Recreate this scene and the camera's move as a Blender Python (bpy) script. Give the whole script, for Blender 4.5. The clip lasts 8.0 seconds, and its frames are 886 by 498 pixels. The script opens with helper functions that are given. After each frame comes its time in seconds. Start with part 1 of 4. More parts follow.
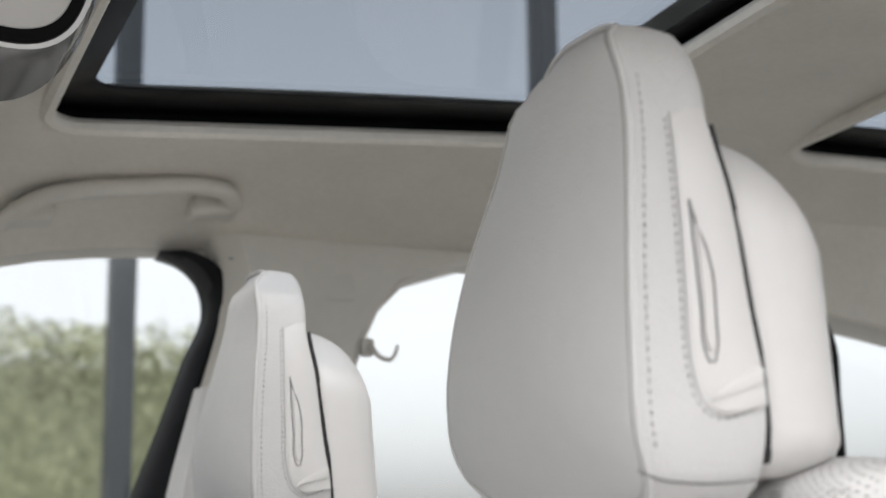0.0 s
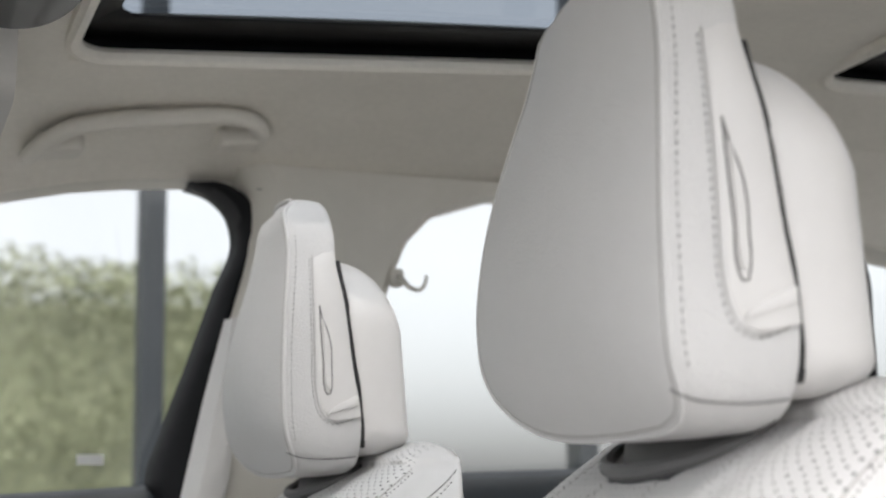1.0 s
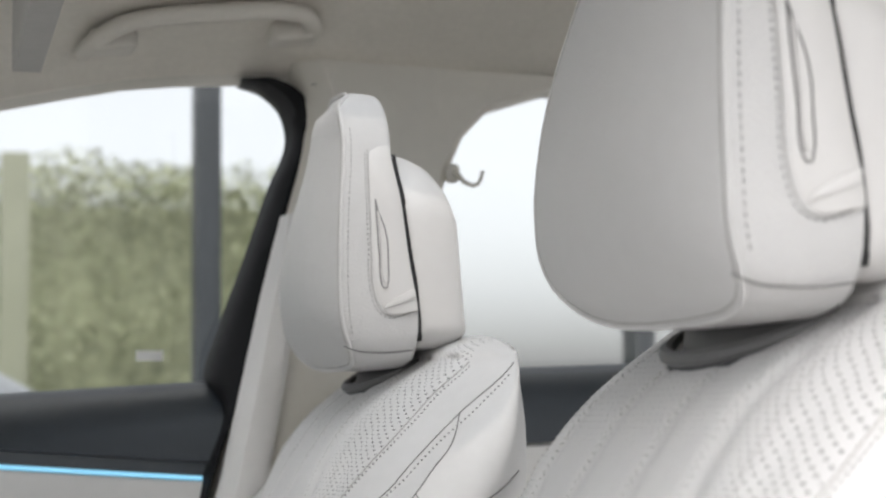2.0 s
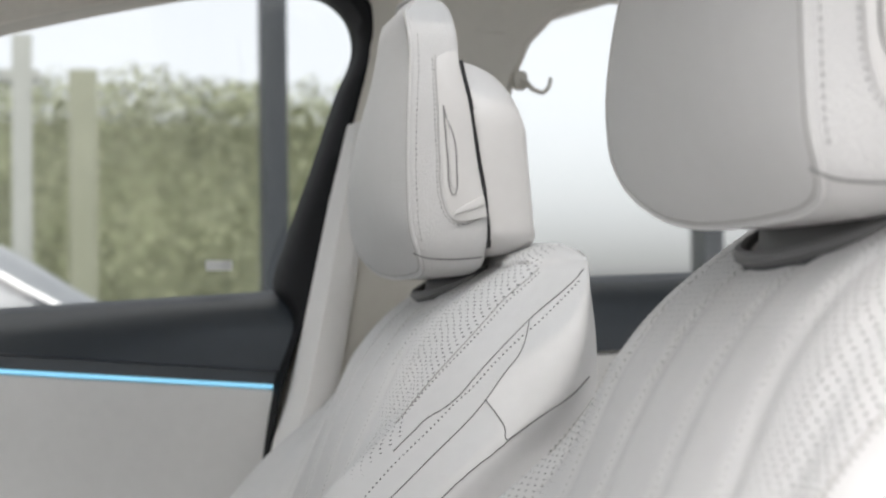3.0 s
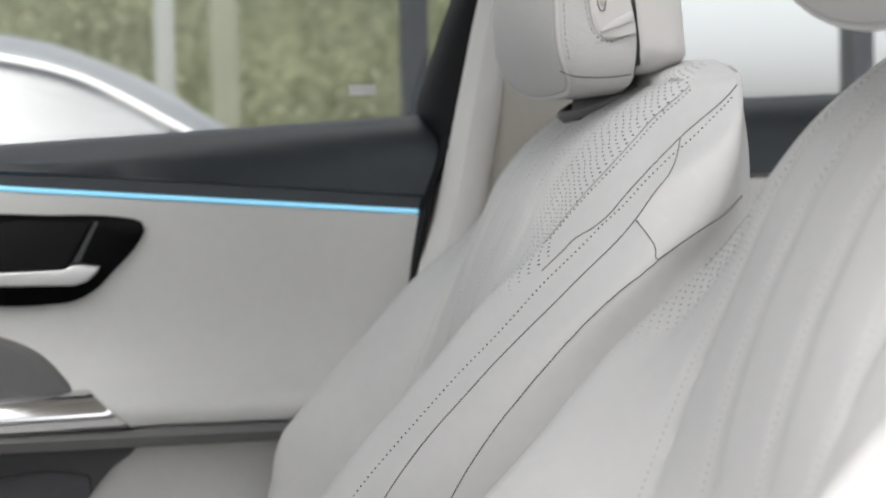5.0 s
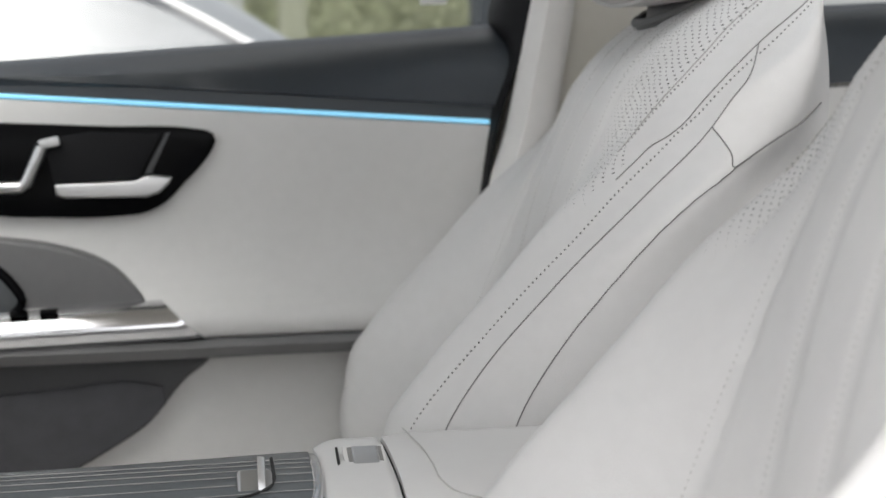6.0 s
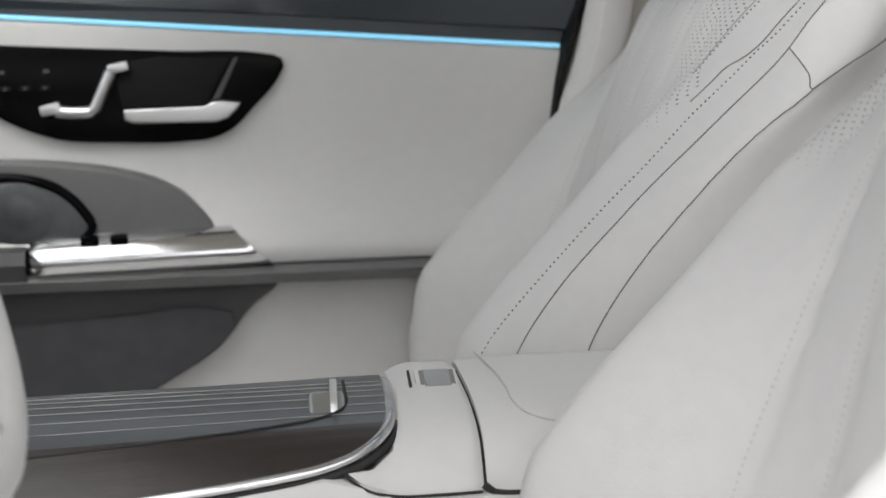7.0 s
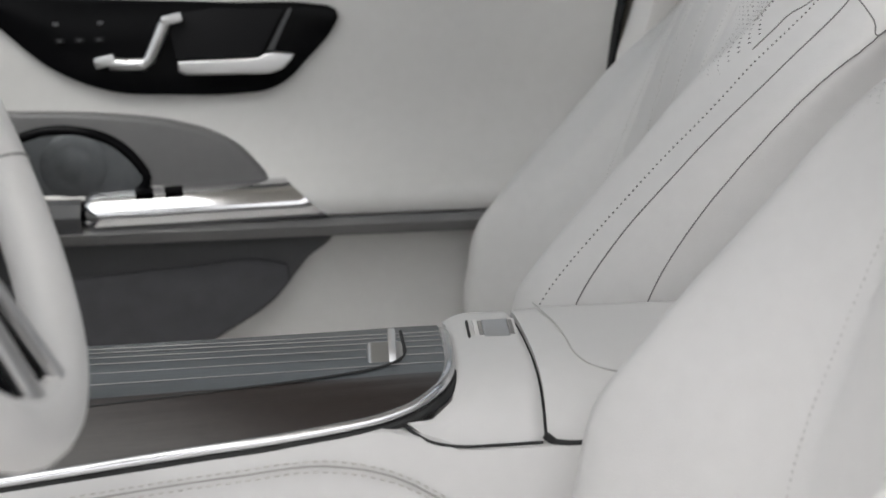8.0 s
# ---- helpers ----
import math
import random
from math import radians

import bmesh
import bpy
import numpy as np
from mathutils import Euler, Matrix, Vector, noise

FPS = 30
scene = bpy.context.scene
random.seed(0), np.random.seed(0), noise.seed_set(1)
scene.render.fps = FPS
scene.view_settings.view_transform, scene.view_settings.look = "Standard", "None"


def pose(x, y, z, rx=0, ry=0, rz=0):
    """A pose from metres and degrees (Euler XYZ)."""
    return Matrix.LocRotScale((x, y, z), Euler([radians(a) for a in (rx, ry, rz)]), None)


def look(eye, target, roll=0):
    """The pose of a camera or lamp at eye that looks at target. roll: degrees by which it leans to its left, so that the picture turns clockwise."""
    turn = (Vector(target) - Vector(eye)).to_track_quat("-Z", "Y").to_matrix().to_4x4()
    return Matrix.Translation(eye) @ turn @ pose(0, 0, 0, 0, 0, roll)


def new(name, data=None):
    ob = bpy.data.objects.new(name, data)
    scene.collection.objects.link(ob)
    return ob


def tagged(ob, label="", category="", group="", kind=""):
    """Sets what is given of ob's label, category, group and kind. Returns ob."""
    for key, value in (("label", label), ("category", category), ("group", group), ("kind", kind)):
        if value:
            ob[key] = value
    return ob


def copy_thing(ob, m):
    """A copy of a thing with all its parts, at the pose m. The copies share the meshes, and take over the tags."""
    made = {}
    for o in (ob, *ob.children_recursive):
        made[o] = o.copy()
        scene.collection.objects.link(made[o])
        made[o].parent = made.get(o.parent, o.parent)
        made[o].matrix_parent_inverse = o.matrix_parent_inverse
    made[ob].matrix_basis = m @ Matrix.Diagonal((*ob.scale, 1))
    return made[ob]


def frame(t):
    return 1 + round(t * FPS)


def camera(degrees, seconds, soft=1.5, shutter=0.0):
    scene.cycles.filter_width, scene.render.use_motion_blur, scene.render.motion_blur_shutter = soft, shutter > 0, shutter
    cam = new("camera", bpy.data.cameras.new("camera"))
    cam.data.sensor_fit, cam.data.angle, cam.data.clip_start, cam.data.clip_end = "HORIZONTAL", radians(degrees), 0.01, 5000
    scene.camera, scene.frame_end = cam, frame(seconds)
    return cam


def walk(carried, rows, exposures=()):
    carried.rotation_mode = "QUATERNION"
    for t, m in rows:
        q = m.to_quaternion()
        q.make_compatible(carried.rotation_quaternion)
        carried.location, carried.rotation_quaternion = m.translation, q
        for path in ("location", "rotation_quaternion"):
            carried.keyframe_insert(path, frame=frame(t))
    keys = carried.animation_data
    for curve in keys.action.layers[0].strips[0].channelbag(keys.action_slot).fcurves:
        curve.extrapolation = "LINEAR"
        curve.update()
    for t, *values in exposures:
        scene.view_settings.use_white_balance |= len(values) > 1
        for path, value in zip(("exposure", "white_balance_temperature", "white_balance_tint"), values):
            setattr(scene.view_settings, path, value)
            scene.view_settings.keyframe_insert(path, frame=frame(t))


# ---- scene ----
cam = camera(30.0, 8.0)
cam.data.dof.use_dof = True
cam.data.dof.focus_distance = 1.18
cam.data.dof.aperture_fstop = 8.0
EXPOSURE = [(0.0, 1.26), (2.0, 1.23), (5.5, 1.22), (8.0, 1.10)]
PATH = [
    (0, (-0.3875, -0.6880, 1.0019), (0.2951, 1.1504, 1.3946), -0.49),
    (0.5, (-0.3856, -0.6833, 0.9984), (0.2870, 1.1645, 1.3634), -0.55),
    (1, (-0.3841, -0.6785, 0.9948), (0.2690, 1.1847, 1.3136), -0.61),
    (1.5, (-0.3830, -0.6737, 0.9911), (0.2450, 1.2062, 1.2588), -0.67),
    (2, (-0.3822, -0.6688, 0.9874), (0.2115, 1.2302, 1.1906), -0.73),
    (2.2, (-0.3820, -0.6669, 0.9859), (0.1969, 1.2390, 1.1669), -0.76),
    (3.5, (-0.3821, -0.6538, 0.9761), (0.0934, 1.2881, 1.0302), -0.95),
    (4, (-0.3828, -0.6487, 0.9722), (0.0471, 1.3045, 0.9745), -1.04),
    (5.5, (-0.3872, -0.6330, 0.9604), (-0.0750, 1.3378, 0.8240), -1.30),
    (6, (-0.3894, -0.6277, 0.9563), (-0.1200, 1.3453, 0.7699), -1.40),
    (6.5, (-0.3920, -0.6223, 0.9522), (-0.1597, 1.3510, 0.7234), -1.50),
    (7, (-0.3949, -0.6168, 0.9481), (-0.2040, 1.3563, 0.6826), -1.60),
    (7.5, (-0.3983, -0.6113, 0.9439), (-0.2437, 1.3610, 0.6503), -1.71),
    (8, (-0.4019, -0.6057, 0.9397), (-0.2705, 1.3654, 0.6273), -1.82),
]
walk(cam, [(t, look(eye, target, roll)) for t, eye, target, roll in PATH], EXPOSURE)

# ---- world and light ----
world = bpy.data.worlds.new("sky")
scene.world = world
world.use_nodes = True
wn = world.node_tree
sky = wn.nodes.new("ShaderNodeTexSky")
sky.sky_type = "NISHITA"
sky.sun_disc = False
sky.sun_elevation = radians(60)
sky.sun_rotation = radians(200)
sky.dust_density = 4.0
sky.air_density = 0.8
hsv = wn.nodes.new("ShaderNodeHueSaturation")
hsv.inputs["Saturation"].default_value = 0.18
wn.links.new(sky.outputs[0], hsv.inputs["Color"])
wn.links.new(hsv.outputs[0], wn.nodes["Background"].inputs["Color"])
wn.nodes["Background"].inputs["Strength"].default_value = 0.15
sun = new("sun", bpy.data.lights.new("sun", "SUN"))
sun.data.energy = 0.5
sun.data.angle = radians(60)
sun.data.color = (1.0, 0.96, 0.9)
sun.matrix_world = look((0.1, 0.1, 9), (0, 0.5, 0.8))

# ---- materials ----
def material(name, colour, rough=0.5, metal=0.0, spread=0.05, scale=6.0, grain=0.0, grain_scale=400.0, kind="noise", coat=0.0, spec=0.5):
    """A procedural surface: colour varied at two scales, and a fine relief."""
    m = bpy.data.materials.new(name)
    m.use_nodes = True
    nt = m.node_tree
    b = nt.nodes["Principled BSDF"]
    co = nt.nodes.new("ShaderNodeTexCoord")
    big, small = nt.nodes.new("ShaderNodeTexNoise"), nt.nodes.new("ShaderNodeTexNoise")
    big.inputs["Scale"].default_value, small.inputs["Scale"].default_value = scale, scale * 14
    add = nt.nodes.new("ShaderNodeMath")
    add.operation = "ADD"
    for n, k in ((big, 0), (small, 1)):
        nt.links.new(co.outputs["Object"], n.inputs["Vector"])
        nt.links.new(n.outputs["Fac"], add.inputs[k])
    ramp = nt.nodes.new("ShaderNodeMapRange")
    ramp.inputs["From Min"].default_value, ramp.inputs["From Max"].default_value = 0.6, 1.4
    nt.links.new(add.outputs[0], ramp.inputs["Value"])
    mix = nt.nodes.new("ShaderNodeMix")
    mix.data_type = "RGBA"
    mix.inputs["A"].default_value = (*[c * (1 - spread) for c in colour], 1)
    mix.inputs["B"].default_value = (*[min(1, c * (1 + spread)) for c in colour], 1)
    nt.links.new(ramp.outputs[0], mix.inputs["Factor"])
    nt.links.new(mix.outputs["Result"], b.inputs["Base Color"])
    rr = nt.nodes.new("ShaderNodeMapRange")
    rr.inputs["To Min"].default_value, rr.inputs["To Max"].default_value = rough * 0.9, min(1, rough * 1.1)
    nt.links.new(small.outputs["Fac"], rr.inputs["Value"])
    nt.links.new(rr.outputs[0], b.inputs["Roughness"])
    b.inputs["Metallic"].default_value = metal
    b.inputs["Coat Weight"].default_value = coat
    b.inputs["Specular IOR Level"].default_value = spec
    if grain:
        bump = nt.nodes.new("ShaderNodeBump")
        bump.inputs["Strength"].default_value = min(1.0, grain)
        bump.inputs["Distance"].default_value = 0.0006
        if kind == "leather":
            v = nt.nodes.new("ShaderNodeTexVoronoi")
            v.feature = "DISTANCE_TO_EDGE"
            v.inputs["Scale"].default_value = grain_scale
            warp = nt.nodes.new("ShaderNodeMix")
            warp.data_type = "VECTOR"
            warp.inputs["Factor"].default_value = 0.004
            nt.links.new(co.outputs["Object"], warp.inputs["A"])
            nt.links.new(small.outputs["Color"], warp.inputs["B"])
            nt.links.new(warp.outputs["Result"], v.inputs["Vector"])
            cl = nt.nodes.new("ShaderNodeMapRange")
            cl.inputs["From Max"].default_value = 0.22
            nt.links.new(v.outputs["Distance"], cl.inputs["Value"])
            nt.links.new(cl.outputs[0], bump.inputs["Height"])
        else:
            f = nt.nodes.new("ShaderNodeTexNoise")
            f.inputs["Scale"].default_value = grain_scale
            f.inputs["Detail"].default_value = 4
            nt.links.new(co.outputs["Object"], f.inputs["Vector"])
            nt.links.new(f.outputs["Fac"], bump.inputs["Height"])
        nt.links.new(bump.outputs[0], b.inputs["Normal"])
    return m


def glass(name, tint, rough=0.0, shine=0.06):
    m = bpy.data.materials.new(name)
    m.use_nodes = True
    nt = m.node_tree
    nt.nodes.remove(nt.nodes["Principled BSDF"])
    clear, gloss, mix = (nt.nodes.new("ShaderNode" + k) for k in ("BsdfTransparent", "BsdfGlossy", "MixShader"))
    clear.inputs["Color"].default_value = (*tint, 1)
    gloss.inputs["Roughness"].default_value = rough
    mix.inputs["Fac"].default_value = shine
    nt.links.new(clear.outputs[0], mix.inputs[1])
    nt.links.new(gloss.outputs[0], mix.inputs[2])
    nt.links.new(mix.outputs[0], nt.nodes["Material Output"].inputs["Surface"])
    return m


def perforated(name, colour, rough):
    """Leather with a field of punched holes, laid out in UV metres (u across the seat, v up it)."""
    m = material(name, colour, rough, spread=0.03, grain=0.25, grain_scale=650, kind="leather")
    nt = m.node_tree
    b = nt.nodes["Principled BSDF"]
    uv = nt.nodes.new("ShaderNodeUVMap")
    sep = nt.nodes.new("ShaderNodeSeparateXYZ")
    nt.links.new(uv.outputs[0], sep.inputs[0])

    def op(kind, a, c=0.0, d=0.0):
        n = nt.nodes.new("ShaderNodeMath")
        n.operation = kind
        for k, s in enumerate((a, c, d)):
            if isinstance(s, (int, float)):
                n.inputs[k].default_value = s
            else:
                nt.links.new(s, n.inputs[k])
        return n.outputs[0]
    def ramp(value, points):
        """A piecewise straight function of a value."""
        total = points[0][1]
        for (x0, y0), (x1, y1) in zip(points, points[1:]):
            k = op("MINIMUM", op("MAXIMUM", op("DIVIDE", op("SUBTRACT", value, x0), x1 - x0), 0.0), 1.0)
            total = op("ADD", total, op("MULTIPLY", k, y1 - y0))
        return total
    across, high = op("ABSOLUTE", sep.outputs["X"]), sep.outputs["Y"]
    # Holes in staggered rows.
    row = op("DIVIDE", high, 0.0034)
    shift = op("MULTIPLY", op("MODULO", op("FLOOR", row), 2.0), 0.5)
    fu = op("SUBTRACT", op("FRACT", op("ADD", op("DIVIDE", across, 0.0074), shift)), 0.5)
    fv = op("MULTIPLY", op("SUBTRACT", op("FRACT", row), 0.5), 0.63)
    dist = op("SQRT", op("ADD", op("MULTIPLY", fu, fu), op("MULTIPLY", fv, fv)))
    # The field ends at the bolster's seam; its holes are widest beside the seam and shrink to the middle and the lower end.
    limit = ramp(high, [(0.86, 0.197), (0.90, 0.192), (0.914, 0.1715), (0.942, 0.175), (0.985, 0.1825), (1.04, 0.196)])
    size = op("MULTIPLY", ramp(op("SUBTRACT", limit, across), [(0.0, 0.125), (0.035, 0.112), (0.060, 0.085), (0.085, 0.065)]), ramp(high, [(0.855, 0.0), (0.885, 0.9), (0.95, 1.0)]))
    middle = ramp(op("SUBTRACT", limit, across), [(0.045, 1.0), (0.075, 0.0)])
    size = op("MULTIPLY", size, op("MAXIMUM", middle, ramp(high, [(0.955, 0.0), (0.985, 1.0)])))
    inside = op("MULTIPLY", op("LESS_THAN", dist, size), op("LESS_THAN", across, limit))
    old = b.inputs["Base Color"].links[0].from_socket
    mix = nt.nodes.new("ShaderNodeMix")
    mix.data_type = "RGBA"
    nt.links.new(inside, mix.inputs["Factor"])
    nt.links.new(old, mix.inputs["A"])
    mix.inputs["B"].default_value = (0.012, 0.012, 0.012, 1)
    nt.links.new(mix.outputs["Result"], b.inputs["Base Color"])
    return m


def emitting(name, colour, strength):
    m = bpy.data.materials.new(name)
    m.use_nodes = True
    b = m.node_tree.nodes["Principled BSDF"]
    b.inputs["Base Color"].default_value = (*colour, 1)
    b.inputs["Emission Color"].default_value = (*colour, 1)
    b.inputs["Emission Strength"].default_value = strength
    return m


WHITE = (0.592, 0.583, 0.574)
leather = material("pale_leather", WHITE, 0.5, spread=0.025, grain=0.55, grain_scale=400, kind="leather")
leather_smooth = material("pale_smooth_leather", WHITE, 0.5, spread=0.025, grain=0.10, grain_scale=800, kind="leather")
leather_perf = perforated("pale_perforated_leather", WHITE, 0.5)
plastic_pale = material("pale_plastic", (0.62, 0.605, 0.59), 0.42, spread=0.02, grain=0.05, grain_scale=900)
card_pale = material("pale_door_card", (0.58, 0.57, 0.555), 0.55, spread=0.03, grain=0.12, grain_scale=700, kind="leather")
headlining = material("headlining_fabric", (0.66, 0.63, 0.57), 0.9, spread=0.06, scale=9, grain=0.4, grain_scale=1500)
pillar_pale = material("pillar_plastic", (0.60, 0.575, 0.52), 0.6, spread=0.03, grain=0.1, grain_scale=900)
dark_trim = material("dark_blue_leatherette", (0.022, 0.028, 0.035), 0.36, spread=0.12, spec=0.6, grain=0.15, grain_scale=700, kind="leather")
grey_trim = material("grey_plastic", (0.06, 0.06, 0.063), 0.6, spread=0.08, grain=0.15, grain_scale=900)
grey_mid = material("mid_grey_plastic", (0.12, 0.118, 0.118), 0.5, spread=0.06, grain=0.1, grain_scale=900)
carpet = material("dark_carpet", (0.06, 0.06, 0.065), 0.95, spread=0.2, scale=40, grain=0.6, grain_scale=1600)
black_gloss = material("black_gloss", (0.003, 0.003, 0.0035), 0.2, spread=0.1, spec=0.06)
black_matt = material("black_matt", (0.006, 0.006, 0.007), 0.65, spread=0.1, spec=0.2)
inlay_silver = material("inlay_line_metal", (0.34, 0.335, 0.33), 0.5, spread=0.05)
thread = material("pale_thread", (0.50, 0.485, 0.465), 0.8, spread=0.08, scale=300)
thread_dark = material("needle_hole", (0.17, 0.167, 0.162), 0.9, spread=0.1)
seam_soft = material("soft_seam", (0.36, 0.35, 0.335), 0.9, spread=0.05)
seam_pale = material("pale_seam", (0.47, 0.46, 0.445), 0.8, spread=0.05)
groove = material("seam_shadow_gap", (0.20, 0.195, 0.19), 0.9, spread=0.1)
chrome = material("satin_chrome", (0.66, 0.66, 0.67), 0.10, metal=1.0, spread=0.03)
rim_satin = material("satin_rim_metal", (0.60, 0.60, 0.61), 0.24, metal=1.0, spread=0.03)
speaker_metal = material("dark_metal_mesh", (0.10, 0.105, 0.11), 0.35, metal=0.7, spread=0.15, grain=0.5, grain_scale=1500)
silver = material("brushed_silver", (0.56, 0.56, 0.56), 0.33, metal=1.0, spread=0.04)
visor_grey = material("visor_fabric", (0.45, 0.44, 0.42), 0.9, spread=0.06, grain=0.3, grain_scale=1500)
rubber = material("black_rubber", (0.012, 0.012, 0.012), 0.7)
ice = emitting("blue_light_guide", (0.22, 0.52, 0.72), 0.42)
label_white = material("white_print", (0.75, 0.75, 0.73), 0.6)
window_glass = glass("window_glass", (0.81, 0.82, 0.81), shine=0.06)
roof_tint = glass("tinted_roof_glass", (0.33, 0.365, 0.40), shine=0.05)
screen_glass = glass("windscreen_glass", (0.82, 0.84, 0.83), shine=0.06)
# The white that the parked car's panes reflect is put into this pale base.
car_window = material("car_window_reflection", (0.30, 0.31, 0.32), 0.12, spread=0.1, coat=0.5)
shell_gloss = material("grey_gloss_shell", (0.16, 0.16, 0.155), 0.12, metal=0.6, spread=0.03)
paint_silver = material("silver_car_paint", (0.27, 0.285, 0.30), 0.3, metal=0.3, spread=0.02, coat=0.5)
steel_dark = material("dark_steel", (0.030, 0.036, 0.042), 0.5, spread=0.15)
steel_pale = material("pale_steel", (0.34, 0.35, 0.32), 0.6, spread=0.08)
post_green = material("grey_green_paint", (0.24, 0.25, 0.18), 0.7, spread=0.1)
asphalt = material("pale_paving", (0.34, 0.335, 0.325), 0.9, spread=0.25, scale=3, grain=0.6, grain_scale=300)
leaf = material("leaf_green", (0.32, 0.34, 0.215), 0.7, spread=0.42, scale=1.1)
bark = material("bark", (0.10, 0.08, 0.06), 0.9, spread=0.3, scale=20, grain=0.8, grain_scale=60)


def wood_material(name, colour, spec):
    m = material(name, colour, 0.30, spread=0.25, scale=12, spec=spec)
    nt = m.node_tree
    b = nt.nodes["Principled BSDF"]
    co, mp, nz, bump = (nt.nodes.new(k) for k in ("ShaderNodeTexCoord", "ShaderNodeMapping", "ShaderNodeTexNoise", "ShaderNodeBump"))
    mp.inputs["Scale"].default_value = (6, 220, 220)
    nz.inputs["Scale"].default_value, nz.inputs["Detail"].default_value = 3.0, 5.0
    bump.inputs["Strength"].default_value, bump.inputs["Distance"].default_value = 0.35, 0.0004
    nt.links.new(co.outputs["Object"], mp.inputs["Vector"])
    nt.links.new(mp.outputs[0], nz.inputs["Vector"])
    nt.links.new(nz.outputs["Fac"], bump.inputs["Height"])
    nt.links.new(bump.outputs[0], b.inputs["Normal"])
    return m


wood = wood_material("open_pore_brown_wood", (0.022, 0.0165, 0.0150), 0.45)
# Same wood for the lid; the reflected sky is painted into its blue-grey base.
wood_lid = wood_material("open_pore_wood_sky_reflection", (0.040, 0.047, 0.052), 0.8)

# ---- building helpers ----
def part(name, bm, mat, parent=None, label="", smooth=True):
    """Links a bmesh as one mesh object, under a thing or a part."""
    me = bpy.data.meshes.new(name)
    bmesh.ops.recalc_face_normals(bm, faces=bm.faces)
    if smooth:
        for f in bm.faces:
            f.smooth = True
    bm.to_mesh(me)
    bm.free()
    if smooth:
        me.set_sharp_from_angle(angle=radians(42))
    me.materials.append(mat)
    ob = new(name, me)
    if parent is not None:
        ob.parent = parent
    if label:
        tagged(ob, label)
    return ob


def thing(name, label, category, at=(0, 0, 0), group="", kind=""):
    ob = new(name)
    ob.empty_display_size = 0.05
    ob.location = at
    return tagged(ob, label, category, group, kind)


def table(zs, xs):
    return lambda z: float(np.interp(z, zs, xs))


def curve_table(zs, xs):
    """A smooth curve through the given values (monotone parameter)."""
    zs, xs = np.array(zs, float), np.array(xs, float)
    slope = np.gradient(xs, zs)

    def value(z):
        z = min(max(z, zs[0]), zs[-1])
        k = min(max(int(np.searchsorted(zs, z) - 1), 0), len(zs) - 2)
        h = zs[k + 1] - zs[k]
        t = (z - zs[k]) / h
        return float((2 * t**3 - 3 * t**2 + 1) * xs[k] + (t**3 - 2 * t**2 + t) * h * slope[k] + (3 * t**2 - 2 * t**3) * xs[k + 1] + (t**3 - t**2) * h * slope[k + 1])
    return value


def spline(points, n):
    """n points along a smooth curve through the given ones."""
    p = [Vector(q) for q in points]
    d = [0.0]
    for a, b in zip(p, p[1:]):
        d.append(d[-1] + max((b - a).length, 1e-6))
    f = [curve_table(d, [q[k] for q in p]) for k in range(len(p[0]))]
    return [Vector([g(d[-1] * i / (n - 1)) for g in f]) for i in range(n)]


def sheet(rows, closed=False, bm=None, uvs=None):
    """A skin over rows of points, each row of equal length."""
    bm = bm or bmesh.new()
    v = [[bm.verts.new(p) for p in row] for row in rows]
    layer = bm.loops.layers.uv.verify() if uvs else None
    for i in range(len(rows) - 1):
        n = len(rows[0])
        for j in range(n if closed else n - 1):
            k = (j + 1) % n
            f = bm.faces.new((v[i][j], v[i][k], v[i + 1][k], v[i + 1][j]))
            if uvs:
                for loop, (a, b) in zip(f.loops, ((i, j), (i, k), (i + 1, k), (i + 1, j))):
                    loop[layer].uv = uvs[a][b]
    return bm, v


def solid(rows, closed=True):
    """A closed body over rings of points, with both ends capped."""
    bm, v = sheet(rows, closed)
    bm.faces.new(v[0])
    bm.faces.new(list(reversed(v[-1])))
    return bm


def tube(points, radius, sides=6, bm=None, flat=1.0):
    """A round rod along points; radius may be a number or a function of 0..1."""
    p = [Vector(q) for q in points]
    rows = []
    up = Vector((0.13, 0.27, 0.95)).normalized()
    for i, q in enumerate(p):
        way = (p[min(i + 1, len(p) - 1)] - p[max(i - 1, 0)]).normalized()
        a = way.cross(up).normalized()
        b = a.cross(way).normalized()
        r = radius(i / (len(p) - 1)) if callable(radius) else radius
        rows.append([q + r * (math.cos(w) * a + flat * math.sin(w) * b) for w in (2 * math.pi * k / sides for k in range(sides))])
    bm = bm or bmesh.new()
    bm, v = sheet(rows, True, bm)
    bm.faces.new(v[0])
    bm.faces.new(list(reversed(v[-1])))
    return bm


def box(size, at=(0, 0, 0), bevel=0.0, turn=None, bm=None, seg=2):
    bm2 = bmesh.new()
    bmesh.ops.create_cube(bm2, size=1.0)
    bmesh.ops.scale(bm2, vec=size, verts=bm2.verts)
    if bevel:
        bmesh.ops.bevel(bm2, geom=bm2.edges[:], offset=bevel, segments=seg, profile=0.7, affect="EDGES")
    m = Matrix.Translation(at) @ (turn or Matrix.Identity(4))
    bmesh.ops.transform(bm2, matrix=m, verts=bm2.verts)
    if bm is None:
        return bm2
    me = bpy.data.meshes.new("join")
    bm2.to_mesh(me)
    bm2.free()
    bm.from_mesh(me)
    bpy.data.meshes.remove(me)
    return bm


